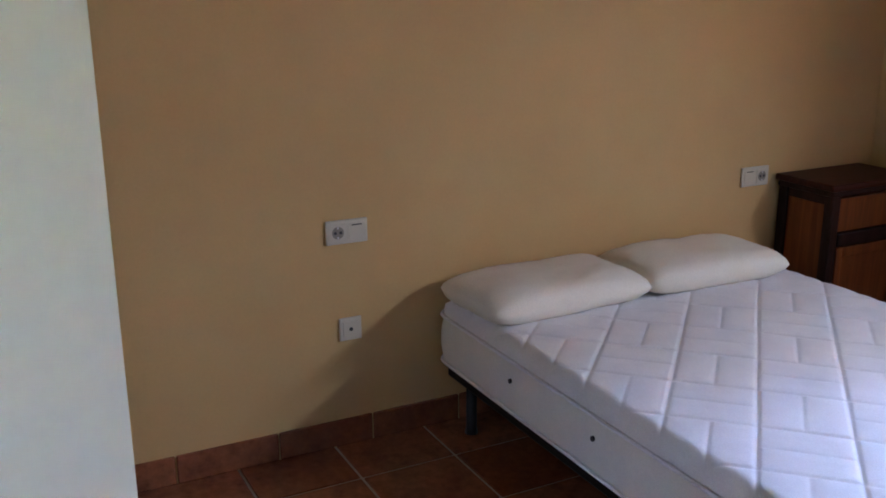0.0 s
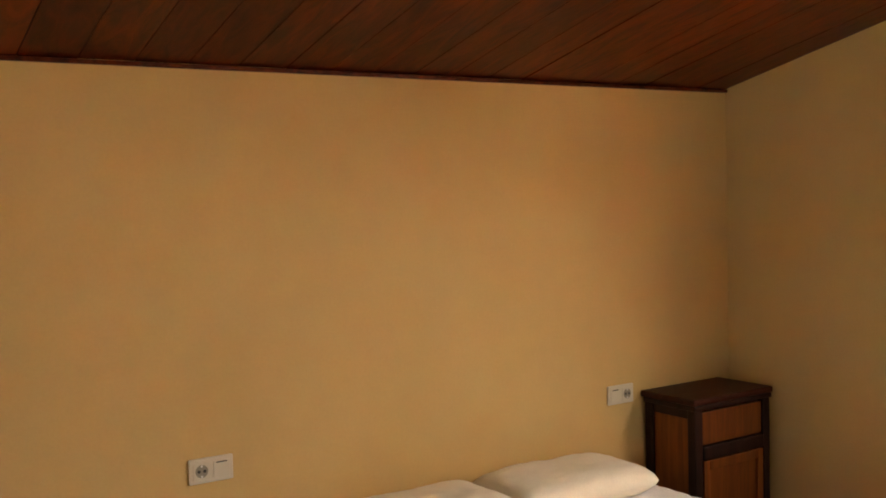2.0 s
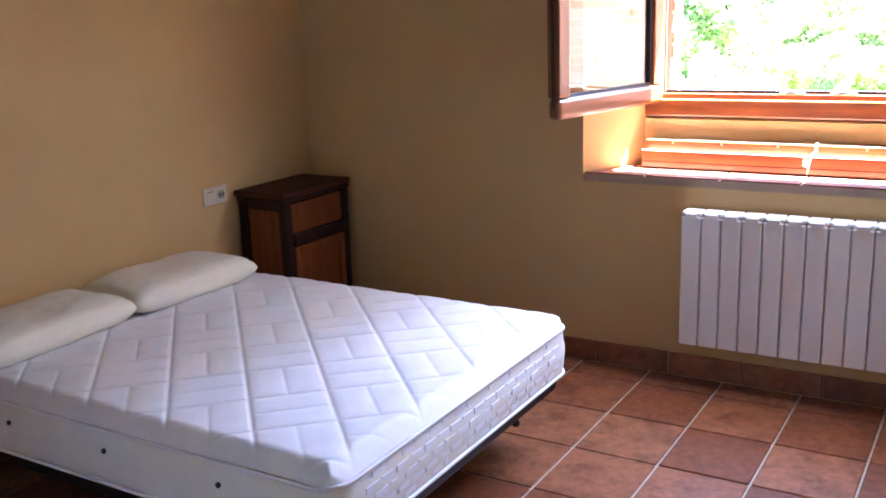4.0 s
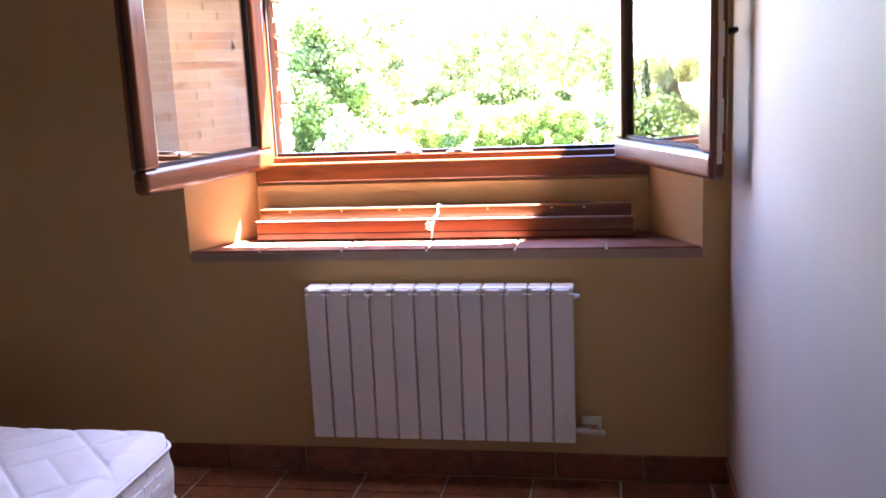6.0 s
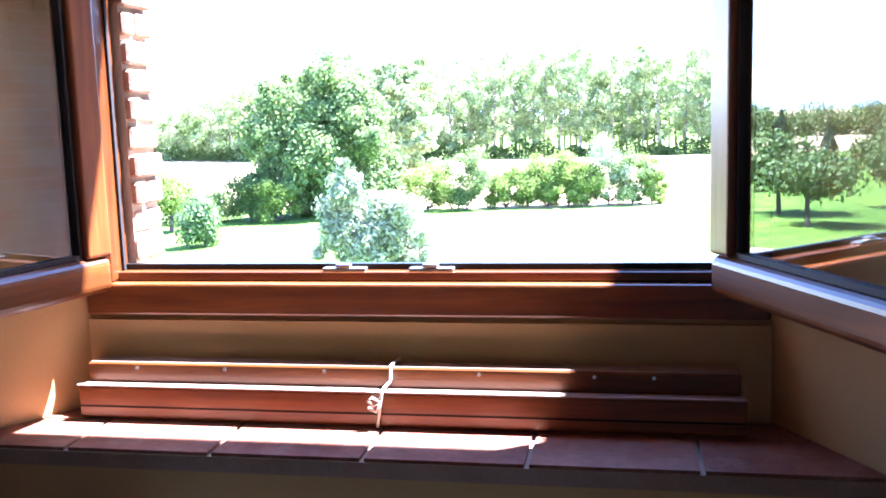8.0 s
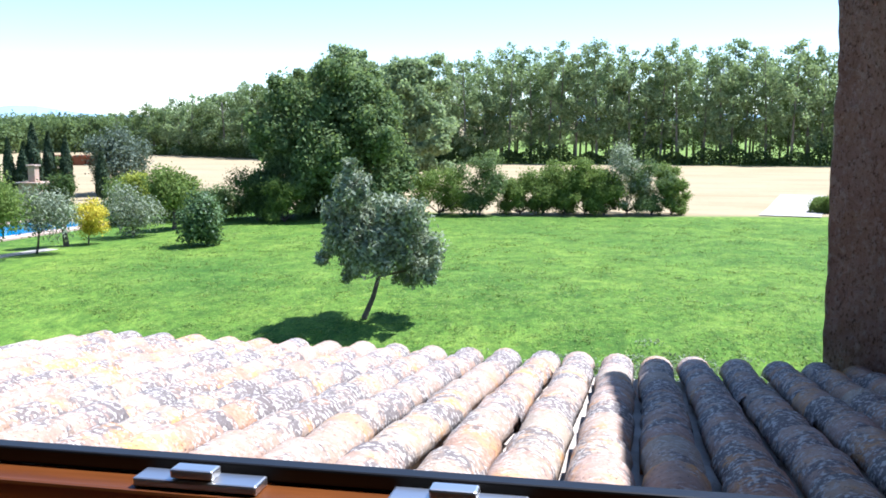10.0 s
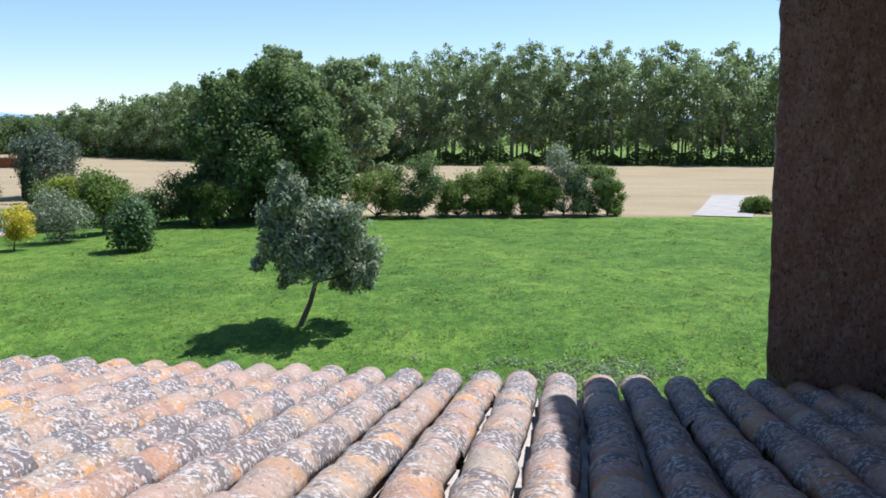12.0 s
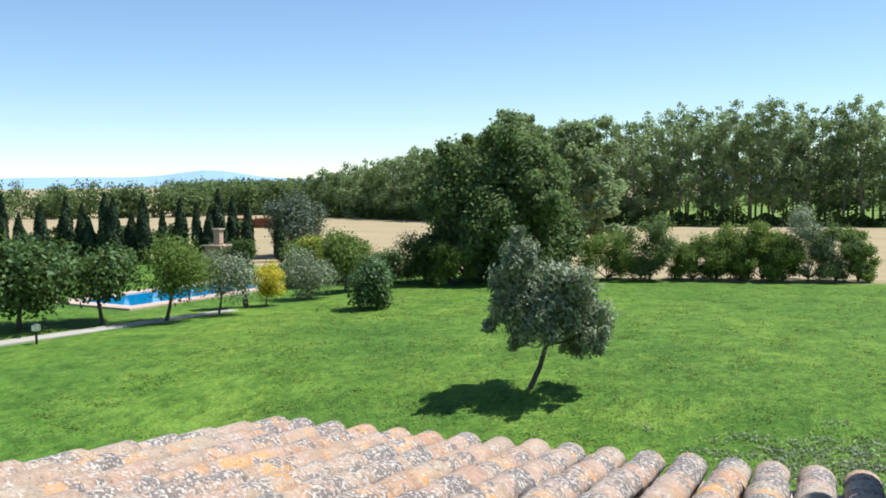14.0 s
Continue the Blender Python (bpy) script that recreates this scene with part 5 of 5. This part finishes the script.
# ---- pieces of floors, walls and roof ----
TILE_X, TILE_Y, GX, GY = 0.3175, 0.3455, 1.832, -0.165      # tile pitch and one crossing of the joints
floor = structure("floor", a_box(0.0, ROOM_X, -5.4, 0.0, -0.2, -0.006), GROUT, "dark red terracotta tiled floor with pale joints", "floor")
tile_me = shape(a_box(0, TILE_X - 0.009, 0, TILE_Y - 0.009, -0.012, 0.0, 0.003, 1), TERRACOTTA, "tile")
random.seed(77)
x = GX - 6 * TILE_X
while x < ROOM_X:
    yy = GY + TILE_Y
    while yy > -5.4:
        yy -= TILE_Y
        x0, x1, y0, y1 = max(x + 0.0045, 0.0), min(x + TILE_X - 0.0045, ROOM_X), max(yy + 0.0045, -5.4), min(yy + TILE_Y - 0.0045, -0.012)
        if x1 - x0 < 0.03 or y1 - y0 < 0.03:
            continue
        whole = x1 - x0 > TILE_X - 0.012 and y1 - y0 > TILE_Y - 0.012
        ob = new("tile", tile_me if whole else shape(a_box(0, x1 - x0, 0, y1 - y0, -0.012, 0.0, 0.003, 1), TERRACOTTA, "tile"))
        ob.parent, ob.location = floor, (x0, y0, random.uniform(-0.001, 0.0008))
    # first strip against the window wall
    x0, x1 = max(x + 0.0045, 0.0), min(x + TILE_X - 0.0045, ROOM_X)
    if x1 - x0 > 0.03:
        ob = new("tile", shape(a_box(0, x1 - x0, 0, -GY - 0.016, -0.012, 0.0, 0.003, 1), TERRACOTTA, "tile"))
        ob.parent, ob.location = floor, (x0, GY + 0.0045, 0.0)
    x += TILE_X

# skirting of the same tiles set on edge
skirting = tagged(empty("baseboard", (0, 0, 0)), "dark terracotta tile skirting along the walls", "skirting", "", "structure")
sk_x = shape(a_box(0, TILE_X - 0.006, -0.011, 0.0, 0.0, 0.098, 0.003, 1), TERRACOTTA, "skirting_tile")
sk_y = shape(a_box(0.0, 0.011, 0, TILE_Y - 0.006, 0.0, 0.098, 0.003, 1), TERRACOTTA, "skirting_tile")
sk_e = shape(a_box(-0.011, 0.0, 0, TILE_Y - 0.006, 0.0, 0.098, 0.003, 1), TERRACOTTA, "skirting_tile")
for i in range(11):
    ob = new("skirting_tile", sk_x)
    ob.parent, ob.location = skirting, (0.012 + i * TILE_X, 0.0, 0.001)
for i in range(10):
    for me, px in ((sk_y, 0.0), (sk_e, ROOM_X)):
        ob = new("skirting_tile", me)
        ob.parent, ob.location = skirting, (px, -0.02 - (i + 1) * TILE_Y, 0.001)

# window sill of terracotta tiles
sill = tagged(empty("window_sill", (0, 0, 0)), "dull red terracotta tiled window sill with pale joints", "sill", "", "structure")
part("bed", prism(bmesh.new(), [(IN_L, 0.0), (IN_R, 0.0), (FR_R, FR_Y - 0.013), (FR_L, FR_Y - 0.013)], SILL_Z - 0.02, SILL_Z + 0.012), GROUT, sill)
edges = [IN_L, 1.79, 2.105, 2.42, 2.74, 3.06, IN_R]
for a, b in zip(edges, edges[1:]):
    def side(xx, yy):
        lo = IN_L + (FR_L - IN_L) * yy / FR_Y
        hi = IN_R + (FR_R - IN_R) * yy / FR_Y
        return min(max(xx, lo + 0.002), hi - 0.002)
    g = 0.005
    for ya, yb in ((0.003, 0.178), (0.186, FR_Y - 0.016)):
        pts = [(side(a + g, max(ya, 0)), ya), (side(b - g, max(ya, 0)), ya), (side(b - g, yb), yb), (side(a + g, yb), yb)]
        part("tile", prism(bmesh.new(), pts, SILL_Z + 0.002, 0.8645), SILL_TILE, sill)

# brick sides of the window opening on the outside
jamb = tagged(empty("window_jamb", (0, 0, 0)), "pale weathered brick sides of the window opening", "jamb", "", "structure")
for sx, xf in ((1, OUT_L), (-1, OUT_R)):
    x0, x1 = (xf - 0.12, xf - 0.008) if sx > 0 else (xf + 0.008, xf + 0.12)
    part("mortar", a_box(x0, x1, OUT, WALL_OUT - 0.006, 1.0605, 2.3595), MORTAR, jamb)
    random.seed(5 + sx)
    for k in range(19):
        z = 1.064 + k * 0.066
        cuts = [OUT + 0.002, OUT + 0.062, WALL_OUT] if k % 3 == 1 else [OUT + 0.002, WALL_OUT]
        for ya, yb in zip(cuts, cuts[1:]):
            out = random.uniform(-0.004, 0.016)
            bx0, bx1 = (xf - 0.10, xf + out) if sx > 0 else (xf - out, xf + 0.10)
            part("brick", a_box(bx0, bx1, ya, yb - 0.008 + (0.010 if yb == WALL_OUT else 0), z, z + 0.054, 0.006, 1), BRICK, jamb)

# brick courses of the wing wall that faces the window
wing_v, wing_f = [], []
random.seed(9)
for k in range(58):
    z = -0.1 + k * 0.066
    yy = 0.56 - (0.13 if k % 2 else 0.0)
    while yy < 4.78:
        ya, yb, out = max(yy, 0.515), min(yy + 0.25, 4.79), random.uniform(0.004, 0.018)
        if yb - ya > 0.04:
            o = len(wing_v)
            wing_v += [(px, py, pz) for px in (WING_X - out, WING_X + 0.01) for py in (ya, yb) for pz in (z, z + 0.054)]
            wing_f += [tuple(o + q for q in f) for f in ((0, 1, 3, 2), (0, 4, 5, 1), (2, 3, 7, 6), (1, 5, 7, 3), (0, 2, 6, 4))]
        yy += 0.26
WING_BRICK = varied("wing_brick", [(0.0, (0.33, 0.14, 0.085)), (0.5, (0.42, 0.22, 0.14)), (1.0, (0.48, 0.33, 0.24))], 3, (0.45, 0.33, 0.25), 0.9, 0.6, 60, island=True)
ob = tagged(new("brick_courses", mesh_of("brick_courses", wing_v, wing_f, WING_BRICK)), "weathered pink brick courses", "", "", "stuff")
ob.parent = bpy.data.objects["wing_wall"]

# ---- low roof of curved tiles under the window ----
EAVE_Y, EAVE_Z, ROOF_TOP_Y, VERGE_X, COL, ROW = 4.54, 0.165, 0.53, -0.37, 0.195, 0.315
ROOF_FALL = 0.142


def roof_z(y):
    return EAVE_Z + (EAVE_Y - y) * ROOF_FALL


roof = tagged(empty("low_roof", (0, 0, 0)), "low roof of lichen-covered curved terracotta tiles", "roof", "", "structure")
bm = bmesh.new()
a = [(VERGE_X - 0.1, ROOF_TOP_Y - 0.04), (4.1, ROOF_TOP_Y - 0.04), (4.1, EAVE_Y - 0.06), (VERGE_X - 0.1, EAVE_Y - 0.06)]
r0, r1 = [bm.verts.new((px, py, roof_z(py) - 0.025)) for px, py in a], [bm.verts.new((px, py, roof_z(py) - 0.16)) for px, py in a]
bm.faces.new(r0)
bm.faces.new(r1[::-1])
for i in range(4):
    j = (i + 1) % 4
    bm.faces.new((r0[j], r0[i], r1[i], r1[j]))
part("roof_deck", bm, ROOF_MORTAR, roof)


def curved_tile(length, r_low, r_high, thick, over, bend=1.0, segs=8):
    """A half-round tile: wide end down the slope; over: arched up, else a trough."""
    vs, fs = [], []
    for k, (yy, r, dz) in enumerate(((0.0, r_low, 0.0), (length * 0.5, (r_low + r_high) / 2, 0.0), (length, r_high, 0.0))):
        for q in (r, r - thick):
            for i in range(segs + 1):
                an = math.pi * i / segs
                vs.append((q * math.cos(an), -yy, (q * math.sin(an) * bend if over else (r_low - q * math.sin(an)) * bend) + dz))
    n = segs + 1
    for k in range(2):
        o0, i0, o1, i1 = k * 2 * n, (k * 2 + 1) * n, (k + 1) * 2 * n, ((k + 1) * 2 + 1) * n
        for i in range(segs):
            fs.append((o0 + i, o0 + i + 1, o1 + i + 1, o1 + i))
            fs.append((i0 + i, i1 + i, i1 + i + 1, i0 + i + 1))
    for i in range(segs):
        fs.append((i, n + i, n + i + 1, i + 1))
    for k in range(2):
        o0, i0, o1, i1 = k * 2 * n, (k * 2 + 1) * n, (k + 1) * 2 * n, ((k + 1) * 2 + 1) * n
        fs.append((o0, o1, i1, i0))
        fs.append((o0 + segs, i0 + segs, i1 + segs, o1 + segs))
    return vs, fs


vs, fs = curved_tile(0.42, 0.087, 0.074, 0.014, True, 0.92)
cover_me = mesh_of("roof_tile", vs, fs, ROOF_TILE, True)
random.seed(23)
tilt = math.degrees(math.atan(ROOF_FALL))
near_cols = range(0, 23)
rest_v, rest_f = [], []
count = 0
ROWS = 13
for c in near_cols:
    x = VERGE_X + c * COL
    wander = random.uniform(-0.008, 0.008)
    for r in range(ROWS):
        yl = EAVE_Y - r * ROW + (random.uniform(-0.035, 0.035) if r else random.uniform(-0.012, 0.02))
        if yl < ROOF_TOP_Y + 0.1:
            continue
        m = pose(x + wander + random.uniform(-0.007, 0.007), yl, roof_z(yl) + 0.016 + random.uniform(-0.003, 0.006), -tilt + 2.0, random.uniform(-3, 3), random.uniform(-2.2, 2.2))
        if count < 300:
            ob = new("roof_tile", cover_me)
            ob.parent = roof
            ob.matrix_local = m
            count += 1
        else:
            o = len(rest_v)
            rest_v += [tuple(m @ Vector(v)) for v in vs]
            rest_f += [tuple(i + o for i in f) for f in fs]
if rest_v:
    ob = tagged(new("more_roof_tiles", mesh_of("more_roof_tiles", rest_v, rest_f, ROOF_TILE, True)), "", "", "", "stuff")
    ob.parent = roof
# troughs between the covers, and mortar squeezed out along them
tv, tf = curved_tile(0.42, 0.078, 0.09, 0.012, False, 0.7, 6)
trough_v, trough_f = [], []
for c in range(-1, 23):
    x = VERGE_X + (c + 0.5) * COL
    for r in range(ROWS):
        yl = EAVE_Y - 0.05 - r * ROW + random.uniform(-0.02, 0.02)
        if yl < ROOF_TOP_Y + 0.1:
            continue
        m = pose(x, yl, roof_z(yl) - 0.036, -tilt + 2.0, 0, random.uniform(-1.5, 1.5))
        o = len(trough_v)
        trough_v += [tuple(m @ Vector(v)) for v in tv]
        trough_f += [tuple(i + o for i in f) for f in tf]
ob = tagged(new("trough_tiles", mesh_of("trough_tiles", trough_v, trough_f, ROOF_MORTAR, True)), "pale mortared trough tiles", "", "", "stuff")
ob.parent = roof
